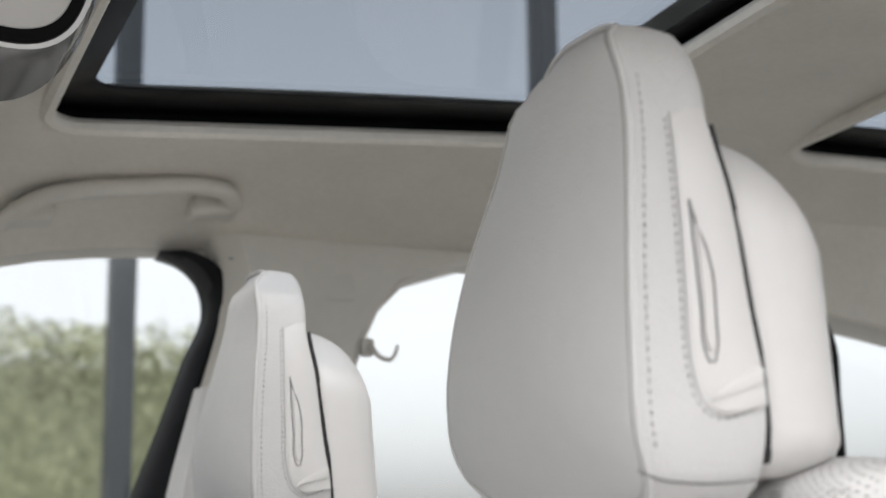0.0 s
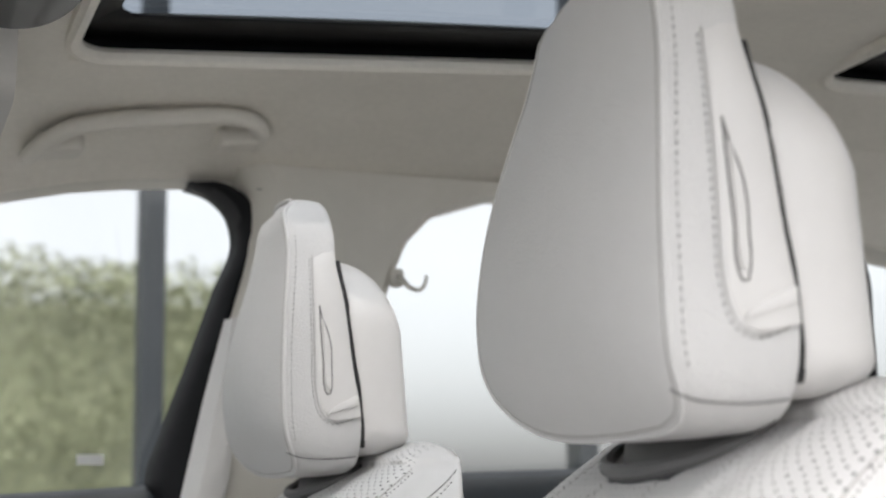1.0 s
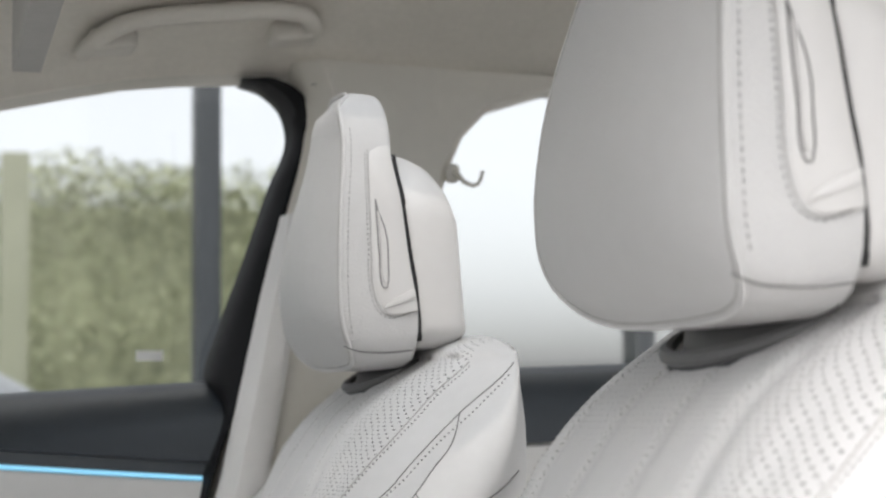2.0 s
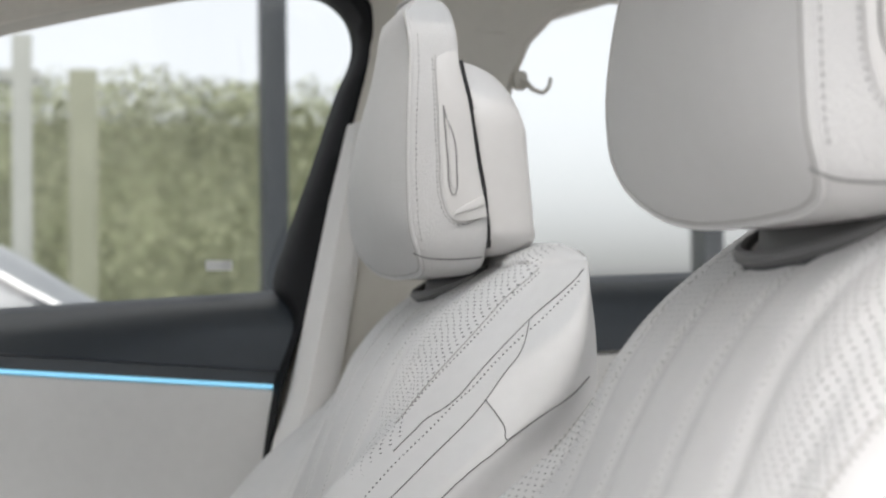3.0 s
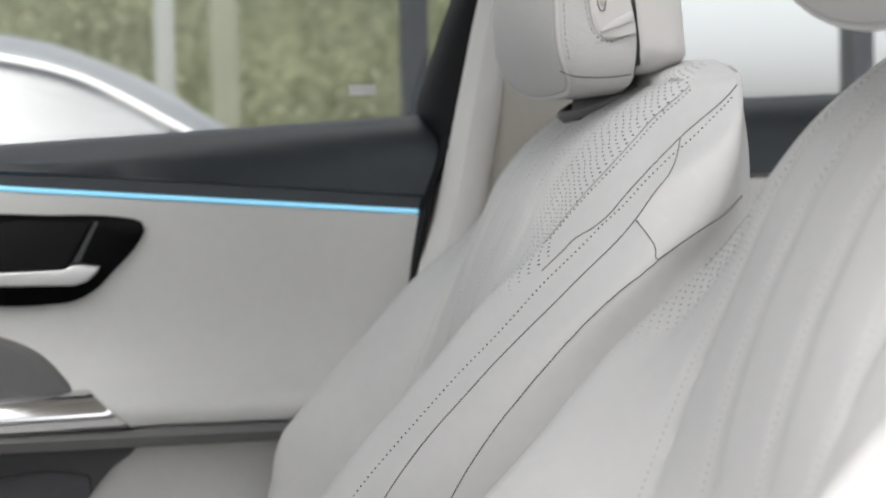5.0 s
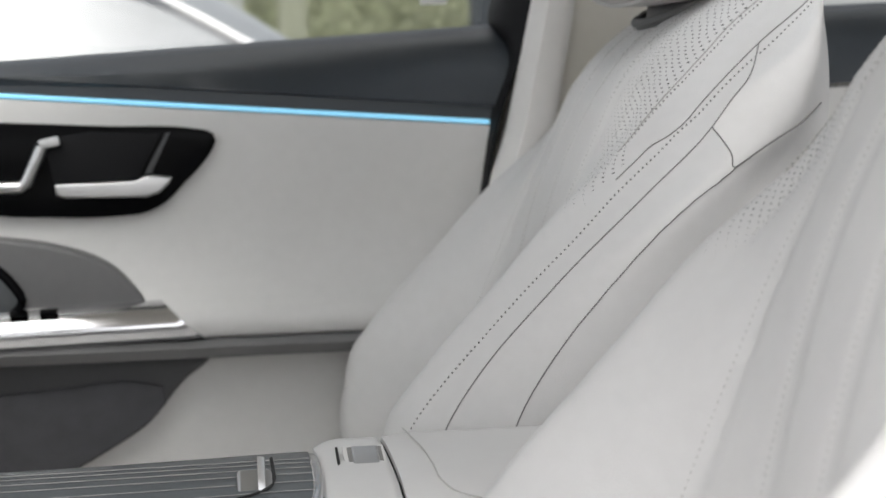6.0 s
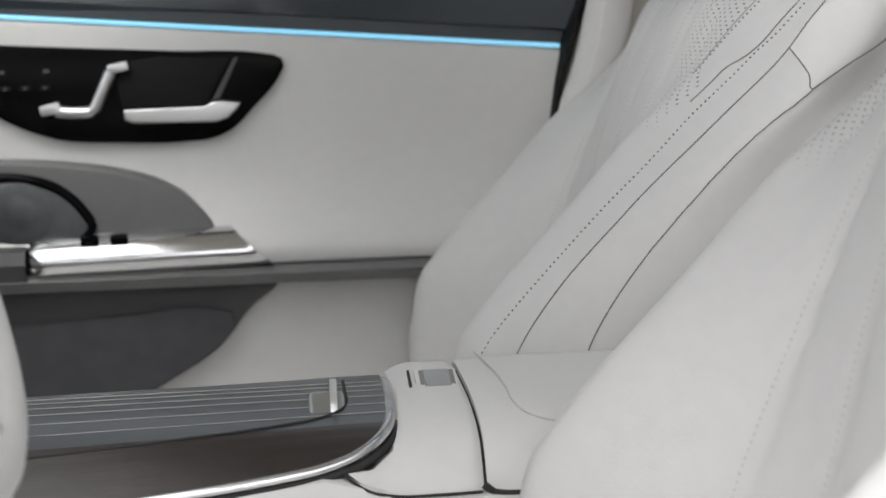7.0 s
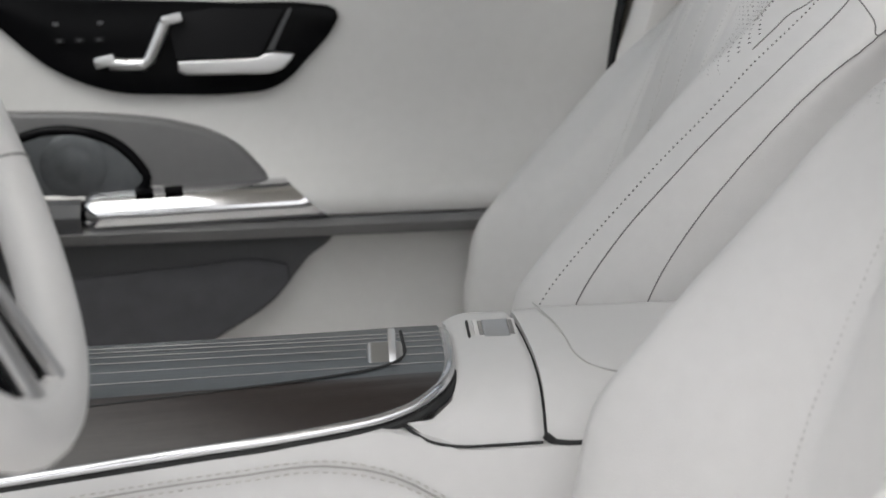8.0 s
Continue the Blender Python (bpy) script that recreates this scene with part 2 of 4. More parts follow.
def plate(outline, along, depth, bevel=0.0, seg=2):
    """An outline (closed list of points) pushed along a vector, with rounded rims."""
    bm = bmesh.new()
    base = [bm.verts.new(p) for p in outline]
    face = bm.faces.new(base)
    ext = bmesh.ops.extrude_face_region(bm, geom=[face])
    moved = [e for e in ext["geom"] if isinstance(e, bmesh.types.BMVert)]
    bmesh.ops.translate(bm, vec=Vector(along).normalized() * depth, verts=moved)
    if bevel:
        top = set(moved)
        edges = [e for e in bm.edges if e.verts[0] in top and e.verts[1] in top]
        bmesh.ops.bevel(bm, geom=edges, offset=bevel, segments=seg, profile=0.6, affect="EDGES")
    return bm


def stitches(points, normals, length=0.0035, gap=0.0015, width=0.0006, lift=0.0002):
    """A run of single sewn stitches along points on a surface."""
    bm = bmesh.new()
    p = [Vector(q) for q in points]
    d = [0.0]
    for a, b in zip(p, p[1:]):
        d.append(d[-1] + (b - a).length)
    at = lambda s: Vector([np.interp(s, d, [q[k] for q in p]) for k in range(3)])
    an = lambda s: Vector([np.interp(s, d, [q[k] for q in normals]) for k in range(3)]).normalized()
    s = gap
    while s + length < d[-1]:
        a, b, n = at(s), at(s + length), an(s + length / 2)
        way = (b - a).normalized()
        side = way.cross(n).normalized() * width
        rise = n * (lift + width * 0.8)
        v = [bm.verts.new(q) for q in (a - side * 0.4, a + side * 0.4, a * 0.7 + b * 0.3 + side, a * 0.3 + b * 0.7 + side, b + side * 0.4, b - side * 0.4, a * 0.3 + b * 0.7 - side, a * 0.7 + b * 0.3 - side, a * 0.7 + b * 0.3 + rise, a * 0.3 + b * 0.7 + rise)]
        for f in ((0, 1, 8), (1, 2, 8), (2, 3, 9, 8), (3, 4, 9), (4, 5, 9), (5, 6, 9), (6, 7, 8, 9), (7, 0, 8)):
            bm.faces.new([v[k] for k in f])
        s += length + gap
    return bm


def rounded(w0, w1, z0, z1, r_low, r_high, n=9):
    """A rounded outline in two coordinates, anticlockwise from the lower left."""
    out = []
    for cx, cz, r, a0 in ((w0 + r_low, z0 + r_low, r_low, 180), (w1 - r_low, z0 + r_low, r_low, 270), (w1 - r_high, z1 - r_high, r_high, 0), (w0 + r_high, z1 - r_high, r_high, 90)):
        for k in range(n):
            a = radians(a0 + 90 * k / (n - 1))
            out.append((cx + r * math.cos(a), cz + r * math.sin(a)))
    return out

# ---- car body as the setting ----
FLOOR_Z = 0.26
ground = part("ground", sheet([[(-60 + 12 * i, -60 + 12 * j, 0) for j in range(26)] for i in range(11)])[0], asphalt, smooth=False)
tagged(ground, "grey asphalt ground outside the car", "ground", kind="structure")
car_floor = part("floor", box((2.6, 1.36, 0.05), (0.35, 0.5, FLOOR_Z - 0.025), 0.01), carpet)
tagged(car_floor, "dark carpeted floor of the car", "floor", kind="structure")


def roof_z(x, y):
    return 1.475 + 0.035 * (x - 0.06) - 0.09 * ((y - 0.5) / 0.62) ** 4 - 0.05 * ((x - 0.35) / 1.2) ** 2


def roof_panel(x0, x1, y0, y1, nx=14, ny=10, drop=0.0):
    return [[(x0 + (x1 - x0) * i / nx, y0 + (y1 - y0) * j / ny, roof_z(x0 + (x1 - x0) * i / nx, y0 + (y1 - y0) * j / ny) - drop) for j in range(ny + 1)] for i in range(nx + 1)]


# Roof opening: x -0.19 to 0.33 for the front pane, 0.62 to 1.2 for the rear one; y 0.06 to 0.94.
OPEN = ((-0.212, 0.335), (0.62, 1.15))
Y0, Y1 = 0.085, 0.915


def roof_lining():
    bm = bmesh.new()
    # Side rails, front header, middle beam and rear header.
    for x0, x1, y0, y1 in ((-0.62, 1.45, -0.06, Y0), (-0.62, 1.45, Y1, 1.06), (-0.62, OPEN[0][0], Y0, Y1), (OPEN[0][1], OPEN[1][0], Y0, Y1), (OPEN[1][1], 1.45, Y0, Y1)):
        sheet(roof_panel(x0, x1, y0, y1, 24, 8), bm=bm)
        up = [[(x, y, z + 0.05) for x, y, z in row] for row in roof_panel(x0, x1, y0, y1, 24, 8)]
        sheet(up, bm=bm)
    # Soft lips round the two openings.
    for a, b in OPEN:
        loop = rounded(a, b, Y0, Y1, 0.045, 0.045, 6)
        pts = [Vector((x, y, roof_z(x, y) + 0.004)) for x, y in loop]
        tube(pts + pts[:1], 0.009, 8, bm)
    return bm


ceiling = part("ceiling", roof_lining(), headlining)
tagged(ceiling, "pale beige fabric headlining of the car roof", "headlining", kind="structure")

for k, (a, b) in enumerate(OPEN):
    pane = part("window_%d" % (k + 1), sheet([[(x, y, roof_z(x, 0.5) + 0.03 - 0.03 * ((y - 0.5) / 0.5) ** 2) for y in np.linspace(Y0 - 0.02, Y1 + 0.02, 9)] for x in np.linspace(a - 0.02, b + 0.02, 7)])[0], roof_tint)
    tagged(pane, "tinted panoramic roof glass pane", "roof window", kind="structure")
    pane.visible_shadow = False
    rim = bmesh.new()
    outer, inner = rounded(a, b, Y0, Y1, 0.04, 0.04, 6), rounded(a + 0.04, b - 0.02, Y0 + 0.06, Y1 - 0.06, 0.03, 0.03, 6)
    lift = lambda x, y: roof_z(x, 0.5) + 0.027 - 0.03 * ((y - 0.5) / 0.5) ** 2
    sheet([[(x, y, lift(x, y) - 0.02) for x, y in outer], [(x, y, lift(x, y) - 0.004) for x, y in outer], [(x, y, lift(x, y) - 0.002) for x, y in inner], [(x, y, lift(x, y)) for x, y in inner]], True, rim)
    part("window_frame", rim, black_gloss, pane, "black printed border of the roof glass")

# Far side: rail above the doors, pillars.
def side_rail(y, sign):
    rows = []
    for x in np.linspace(-0.9, 1.45, 40):
        top = roof_z(x, 1.05)
        low = SIDE_TOP(x)
        rows.append([(x, y + sign * d, low + (top - low) * k) for d, k in ((-0.065, 1.0), (-0.045, 0.82), (-0.012, 0.55), (0.008, 0.28), (0.018, 0.05), (0.03, 0.0), (0.09, 0.0))])
    return sheet(rows)[0]


SIDE_TOP = curve_table([-0.95, -0.6, -0.226, -0.167, -0.081, 0.1, 0.3, 0.6, 1.0, 1.45], [1.10, 1.246, 1.351, 1.363, 1.371, 1.376, 1.377, 1.36, 1.30, 1.18])
for y, sign, word in ((1.115, 1, "far"), (-0.115, -1, "near")):
    rail = part("wall_rail_" + word, side_rail(y, sign), headlining)
    tagged(rail, "pale beige roof side rail lining above the doors", "side rail", kind="structure")

# Far middle pillar: pale trim that leans back, from the sill to the rail.
def pillar(y, sign, x_shift=0.0):
    rows = []
    for z in np.linspace(0.3, 1.385, 30):
        front = x_shift + float(np.interp(z, [0.3, 0.86, 0.91, 1.0, 1.126, 1.22, 1.30, 1.34, 1.385], [-0.19, -0.100, -0.080, -0.060, -0.034, -0.008, 0.012, 0.014, 0.0]))
        rear = x_shift + float(np.interp(z, [0.3, 0.9, 1.04, 1.15, 1.25, 1.31, 1.345, 1.365, 1.385], [0.10, 0.12, 0.15, 0.165, 0.178, 0.205, 0.235, 0.285, 0.36]))
        w = rear - front
        rows.append([(front, y + sign * 0.10, z), (front, y + sign * 0.03, z), (front + 0.006, y + sign * 0.006, z), (front + 0.03, y - sign * 0.012, z), (front + 0.055, y - sign * 0.004, z), (front + w * 0.6, y + sign * 0.01, z), (rear - 0.012, y + sign * 0.016, z), (rear, y + sign * 0.03, z), (rear, y + sign * 0.10, z)])
    return sheet(rows)[0]


pil = part("wall_pillar_far", pillar(1.10, 1), pillar_pale)
tagged(pil, "pale beige middle pillar trim beside the seat", "pillar", kind="structure")
part("airbag_cover", plate([Vector((x, 1.113, z)) for x, z in rounded(0.10, 0.172, 1.318, 1.348, 0.005, 0.005, 4)], (0, -1, 0), 0.003, 0.001), pillar_pale, pil)
part("seam", tube([Vector((0.02, 1.098, 1.357)), Vector((0.12, 1.112, 1.364)), Vector((0.25, 1.118, 1.368))], 0.0009, 5), groove, pil)
rows = []
for z in np.linspace(0.55, 1.21, 24):
    a = float(np.interp(z, [0.55, 0.86, 0.91, 1.0, 1.126, 1.22], [-0.150, -0.103, -0.084, -0.064, -0.036, -0.012]))
    w = float(np.interp(z, [0.55, 0.93, 1.04, 1.15, 1.21], [0.062, 0.050, 0.046, 0.034, 0.012]))
    rows.append([(a, 1.105, z), (a + 0.004, 1.090, z), (a + 0.3 * w, 1.076, z), (a + 0.75 * w, 1.074, z), (a + w - 0.003, 1.080, z), (a + w, 1.105, z)])
part("lower_trim", sheet(rows)[0], plastic_pale, pil, "pale smooth lower pillar trim")
pil2 = part("wall_pillar_near", pillar(-0.10, -1, 0.26), pillar_pale)
tagged(pil2, "pale beige middle pillar trim behind the open door", "pillar", kind="structure")
sill = part("wall_sill_near", box((2.4, 0.12, 0.16), (0.3, -0.22, 0.30), 0.03), grey_trim)
tagged(sill, "grey door sill of the open door", "sill", kind="structure")
# Rear of the cabin and the front bulkhead close the car.
rear_wall = part("wall_rear", box((0.08, 1.36, 0.72), (1.42, 0.5, 0.62), 0.02), grey_trim)
tagged(rear_wall, "grey rear wall of the cabin", "wall", kind="structure")
front_wall = part("wall_front", box((0.08, 1.36, 0.62), (-1.25, 0.5, 0.57), 0.02), grey_trim)
tagged(front_wall, "dark front bulkhead of the cabin", "wall", kind="structure")

# Coat hook on the rear edge of the pillar.
hook = thing("coat_hook", "small pale plastic coat hook on the pillar edge", "hook")
part("hook", tube(spline([(0.192, 1.125, 1.268), (0.193, 1.108, 1.262), (0.198, 1.096, 1.252), (0.207, 1.090, 1.249), (0.214, 1.092, 1.256), (0.217, 1.094, 1.266)], 24), lambda k: 0.0034 - 0.0014 * k, 10), pillar_pale, hook)
part("mount", plate([Vector((x, 1.128, z)) for x, z in rounded(0.182, 0.199, 1.256, 1.278, 0.006, 0.006, 4)], (0, -1, 0), 0.008, 0.003), pillar_pale, hook)

# Grab handle above the far window.
grab = thing("grab_handle", "pale beige folding grab handle on the roof rail", "grab handle")
bar = spline([(-0.232, 1.080, 1.374), (-0.222, 1.044, 1.380), (-0.196, 1.022, 1.394), (-0.160, 1.013, 1.402), (-0.10, 1.008, 1.409), (-0.03, 1.008, 1.415), (-0.006, 1.013, 1.413), (0.006, 1.032, 1.408), (0.012, 1.080, 1.402)], 60)
part("grip", tube(bar, lambda k: 0.0095 + 0.002 * math.sin(math.pi * k), 14, flat=0.85), pillar_pale, grab, "pale beige curved grip")
for x, z, w in ((-0.203, 1.384, 0.050), (-0.012, 1.404, 0.046)):
    part("hinge_cover", box((w, 0.048, 0.022), (x, 1.060, z), 0.009, Matrix.Rotation(radians(-6), 4, "Y"), seg=3), pillar_pale, grab)
# Grey tube along the grip stands in for the shadow round the handle.
shadow_run = [p + Vector((0.006 * (1 if k > 46 else 0), 0.016, 0.007)) for k, p in enumerate(bar)]
part("handle_shadow", tube(shadow_run[4:], 0.0060, 8), grey_mid, grab)

# Windscreen, raked from the dashboard to the roof's front edge.
# Out of view; added so that its tint dims the daylight from the front.
screen = part("window_3", sheet([[(-1.28 + 0.64 * k, y, 1.0 + 0.415 * k - 0.02 * ((y - 0.5) / 0.6) ** 2) for y in np.linspace(-0.10, 1.10, 9)] for k in np.linspace(0, 1, 9)])[0], screen_glass)
tagged(screen, "lightly tinted windscreen glass", "windscreen", kind="structure")

# Rear screen and the outer skin of the far side.
back_screen = part("window_4", sheet([[(1.30 + 0.34 * k, y, 1.40 - 0.40 * k) for y in np.linspace(-0.06, 1.06, 7)] for k in np.linspace(0, 1, 6)])[0], screen_glass)
tagged(back_screen, "lightly tinted rear window glass", "rear window", kind="structure")
skin = part("wall_side_far", sheet([[(x, 1.23 + 0.05 * math.sin(k * math.pi) , 0.24 + 0.76 * k) for k in np.linspace(0, 1, 8)] for x in np.linspace(-1.25, 1.45, 24)])[0], paint_silver)
tagged(skin, "silver outer skin of the far doors", "door skin", kind="structure")

# ---- front seats ----
SEAT_Z = [0.45, 0.55, 0.594, 0.64, 0.684, 0.748, 0.801, 0.867, 0.916, 0.96, 1.0, 1.03, 1.052]
CREST = curve_table(SEAT_Z, [-0.225, -0.258, -0.266, -0.264, -0.246, -0.195, -0.143, -0.081, -0.023, 0.016, 0.052, 0.076, 0.093])
SEAM = curve_table(SEAT_Z, [-0.19, -0.214, -0.222, -0.226, -0.217, -0.178, -0.131, -0.058, -0.003, 0.028, 0.058, 0.082, 0.098])
EDGE = curve_table(SEAT_Z, [-0.13, -0.16, -0.17, -0.178, -0.172, -0.138, -0.094, -0.02, 0.053, 0.084, 0.097, 0.104, 0.108])
REAR = curve_table(SEAT_Z, [-0.02, 0.0, 0.01, 0.02, 0.03, 0.048, 0.062, 0.088, 0.105, 0.111, 0.113, 0.113, 0.112])
MIDDLE = curve_table(SEAT_Z, [-0.15, -0.147, -0.145, -0.141, -0.135, -0.12, -0.107, -0.087, -0.066, -0.041, -0.008, 0.034, 0.074])


WIDTH = curve_table([0.45, 0.80, 0.88, 0.94, 0.99, 1.03, 1.052], [1.0, 1.0, 0.985, 0.955, 0.90, 0.82, 0.74])


def seat_section(z):
    """Half of the backrest's section at a height: (across, front-to-back) from the middle to the rear edge."""
    m, c = MIDDLE(z), CREST(z)
    up = min(1.0, max(0.0, (z - 0.86) / 0.10))
    # High up the panel stays flat almost to the bolster; lower down the bolster swells ahead of it.
    ease = lambda k: m + (c - m) * ((1 - up) * (3 * k * k - 2 * k**3) + up * k**3.2)
    swell = 0.021 * (1 - 0.45 * up) * float(np.interp(z, [0.58, 0.655, 0.70, 0.80], [0.15, 0.40, 1.05, 1.15]))
    tail = float(np.interp(z, [0.75, 0.90, 1.0], [0.240, 0.212, 0.208]))
    half = [(0, m), (0.05, ease(0.06)), (0.1, ease(0.3)), (0.15, ease(0.70) - 0.5 * swell), (0.182, ease(0.93) - swell), (0.2, c - 0.3 * swell), (0.222, SEAM(z)), (0.243, EDGE(z)), (0.5 * (0.246 + tail), 0.5 * (EDGE(z) + REAR(z))), (tail, REAR(z))]
    return [(w * (1 - (1 - WIDTH(z)) * min(1.0, w / 0.14)), x) for w, x in half]


SECTIONS = {}


def smooth_section(z, n=64):
    z = round(z, 4)
    if z not in SECTIONS:
        SECTIONS[z] = [(q.y, q.x) for q in spline([(x, w, 0) for w, x in seat_section(z)], n)]
    return SECTIONS[z]


def seat_point(w, z):
    """A point of the backrest's front skin, from the distance across (signed) and the height."""
    sec = smooth_section(z)
    wide = abs(w) * (1 - (1 - WIDTH(z)) * min(1.0, abs(w) / 0.14))
    last = max(range(len(sec)), key=lambda k: sec[k][0])
    sec = sec[: last + 1]
    x = np.interp(wide, [s[0] for s in sec], [s[1] for s in sec])
    return Vector((x, math.copysign(min(wide, sec[-1][0]), w), z))


def seat_normal(w, z):
    a = seat_point(w + 0.004, z) - seat_point(w - 0.004, z)
    b = seat_point(w, z + 0.004) - seat_point(w, z - 0.004)
    return b.cross(a).normalized() * -1 if b.cross(a).x > 0 else b.cross(a).normalized()


def on_seat(route, n=60, lift=0.0):
    """Points and normals along a route of (across, height) laid on the backrest."""
    p = spline([(w, z, 0) for w, z in route], n)
    nn = [seat_normal(q.x, q.y) for q in p]
    return [seat_point(q.x, q.y) + k * lift for q, k in zip(p, nn)], nn


def flat_width(w, z):
    """The distance across before the backrest narrows towards its top."""
    k = (1 - WIDTH(z)) / 0.14
    a = abs(w)
    if k < 1e-6:
        return w
    wide = a / WIDTH(z) if a / WIDTH(z) >= 0.14 else (1 - math.sqrt(max(0.0, 1 - 4 * k * a))) / (2 * k)
    return math.copysign(wide, w)


FLUTES = (-0.142, -0.098, -0.035, 0.035, 0.098, 0.142)


def make_backrest(seat):
    heights = list(np.linspace(0.45, 1.04, 90))
    rows, uvs = [], []

    def section(z):
        pts = smooth_section(z)
        return [(-w, x) for w, x in reversed(pts[1:])] + pts

    def flute(w, z):
        # Shallow channels between the sewn lines of the middle panel.
        high = min(1.0, max(0.0, (z - 0.85) / 0.05))
        depth = lambda f: {0.142: 0.0026 * high, 0.098: 0.0046, 0.035: 0.0030}[abs(f)]
        return sum(depth(f) * math.exp(-(((w - f) / 0.0065) ** 2)) for f in FLUTES)
    for z in heights:
        sec = section(z)
        rows.append([(x + flute(w, z), w, z) for w, x in sec])
        uvs.append([(flat_width(w, z), z) for w, x in sec])
    # The top rolls over to the rear edge.
    top = section(1.04)
    for k in range(1, 9):
        a = k / 8
        row, uv = [], []
        for w, x in top:
            rear = 0.112
            reach = rear - x
            lift = 0.024 * math.sin(a * math.pi / 2) * (1 - 0.75 * min(1.0, abs(w) / 0.19) ** 4)
            pull = 1 - 0.13 * a * a
            row.append((x + reach * (1 - math.cos(a * math.pi / 2)) * 0.96, w * pull, 1.04 + lift))
            uv.append((flat_width(w, 1.04), 1.04 + a * max(0.03, reach)))
        rows.append(row)
        uvs.append(uv)
    bm, v = sheet(rows, uvs=uvs)
    back = part("backrest", bm, leather_perf, seat, "pale perforated leather backrest with sewn channels")
    # Rear shell, set just behind the padded skin.
    shell = []
    for z in np.linspace(0.45, 1.045, 30):
        r = REAR(min(z, 1.05))
        t = max(0.0, (z - 1.0) / 0.058)
        half = (float(np.interp(z, [0.75, 0.90, 1.0], [0.240, 0.212, 0.208])) - 0.002) * WIDTH(min(z, 1.05)) - 0.006 * t * t
        slim = float(np.interp(z, [0.7, 0.88], [1.0, 0.25]))
        shell.append([(r - 0.004 + d * slim, w * half, z) for w, d in ((-1, 0), (-0.94, 0.022), (-0.75, 0.036), (0, 0.042), (0.75, 0.036), (0.94, 0.022), (1, 0))])
    bm, _ = sheet(shell)
    part("back_shell", bm, plastic_pale, seat)
    for s in (-1, 1):
        # Dark seam lines of the side bolster.
        for mat, route in ((groove, [(0.199, 0.884), (0.1976, 0.899), (0.1972, 0.911), (0.201, 0.917), (0.204, 0.926), (0.206, 0.9445), (0.212, 0.970), (0.221, 0.991), (0.231, 1.010), (0.2400, 1.0274), (0.2428, 1.034)]),
                      (groove, [(0.2205, 0.62), (0.221, 0.711), (0.222, 0.746), (0.2245, 0.794), (0.2235, 0.8416), (0.223, 0.866), (0.2222, 0.897), (0.223, 0.925), (0.2252, 0.9467), (0.228, 0.9606), (0.2257, 0.979), (0.2212, 0.991)]),
                      (groove, [(0.2440, 0.60), (0.2440, 0.70), (0.2445, 0.80), (0.2434, 0.86), (0.2428, 0.893)]),
                      (groove, [(0.223, 0.925), (0.2335, 0.9125), (0.2395, 0.9035), (0.2428, 0.893)]),
                      (seam_soft, [(0.1725, 0.905), (0.1722, 0.914), (0.173, 0.926), (0.1765, 0.942), (0.181, 0.962), (0.184, 0.985), (0.187, 1.011), (0.196, 1.036)])):
            p, n = on_seat([(s * w, z) for w, z in route], 70, 0.0002)
            part("seam", tube(p, 0.00058, 6), mat, back)
        tail = [seat_point(s * 0.2428, 0.893)] + [Vector((x, s * w, z)) for x, w, z in ((0.045, 0.2395, 0.911), (0.075, 0.231, 0.927), (0.098, 0.212, 0.942))]
        part("seam", tube(spline(tail, 24), 0.0008, 6), groove, back)
        p, n = on_seat([(s * w, z) for w, z in ((0.205, 0.60), (0.2058, 0.727), (0.2072, 0.762), (0.207, 0.80), (0.2095, 0.837), (0.2073, 0.885), (0.2058, 0.907), (0.2058, 0.9215), (0.2095, 0.935), (0.2142, 0.954), (0.222, 0.9745), (0.229, 0.9885), (0.2356, 1.007), (0.2425, 1.026))], 160, 0.0)
        part("stitching", stitches(p, n, 0.0019, 0.0027, 0.0007, 0.0006), thread_dark, back, "row of sewn stitches")
        p, n = on_seat([(s * w, z) for w, z in ((0.1755, 0.905), (0.1752, 0.914), (0.176, 0.926), (0.1795, 0.942), (0.184, 0.962), (0.187, 0.985), (0.190, 1.011), (0.199, 1.034))], 90, 0.0)
        part("stitching", stitches(p, n, 0.0018, 0.0026, 0.0007, 0.0006), thread_dark, back)
    for f in FLUTES[1:5]:
        p, n = on_seat([(f, z) for z in np.linspace(0.95, 1.038, 12)], 60, 0.0)
        part("perforation", stitches(p, n, 0.0011, 0.0042, 0.0005), thread_dark, back)
    for f in FLUTES:
        p, n = on_seat([(f + 0.004, z) for z in np.linspace(0.5 if abs(f) < 0.12 else 0.87, 1.035, 20)], 120, 0.0)
        part("stitching", stitches(p, n, 0.0016, 0.0030, 0.0005), seam_soft, back)
    return back


# Front outline of the headrest pad, and its front-to-back reach at each height.
PAD_BACK = curve_table([1.03, 1.05, 1.09, 1.115, 1.19, 1.224, 1.245, 1.285], [0.036, 0.037, 0.036, 0.031, 0.021, 0.015, 0.015, 0.012])
PAD_FRONT = curve_table([1.031, 1.04, 1.052, 1.06, 1.075, 1.1, 1.14, 1.19, 1.217, 1.24, 1.255, 1.274, 1.284], [-0.012, -0.019, -0.0255, -0.0295, -0.0335, -0.0352, -0.0352, -0.0325, -0.030, -0.029, -0.0295, -0.027, -0.016])
PAD_HALF = curve_table([1.031, 1.04, 1.054, 1.074, 1.105, 1.14, 1.19, 1.217, 1.255, 1.274, 1.284], [0.090, 0.112, 0.1215, 0.1265, 0.1290, 0.1285, 0.1255, 0.121, 0.111, 0.099, 0.07])
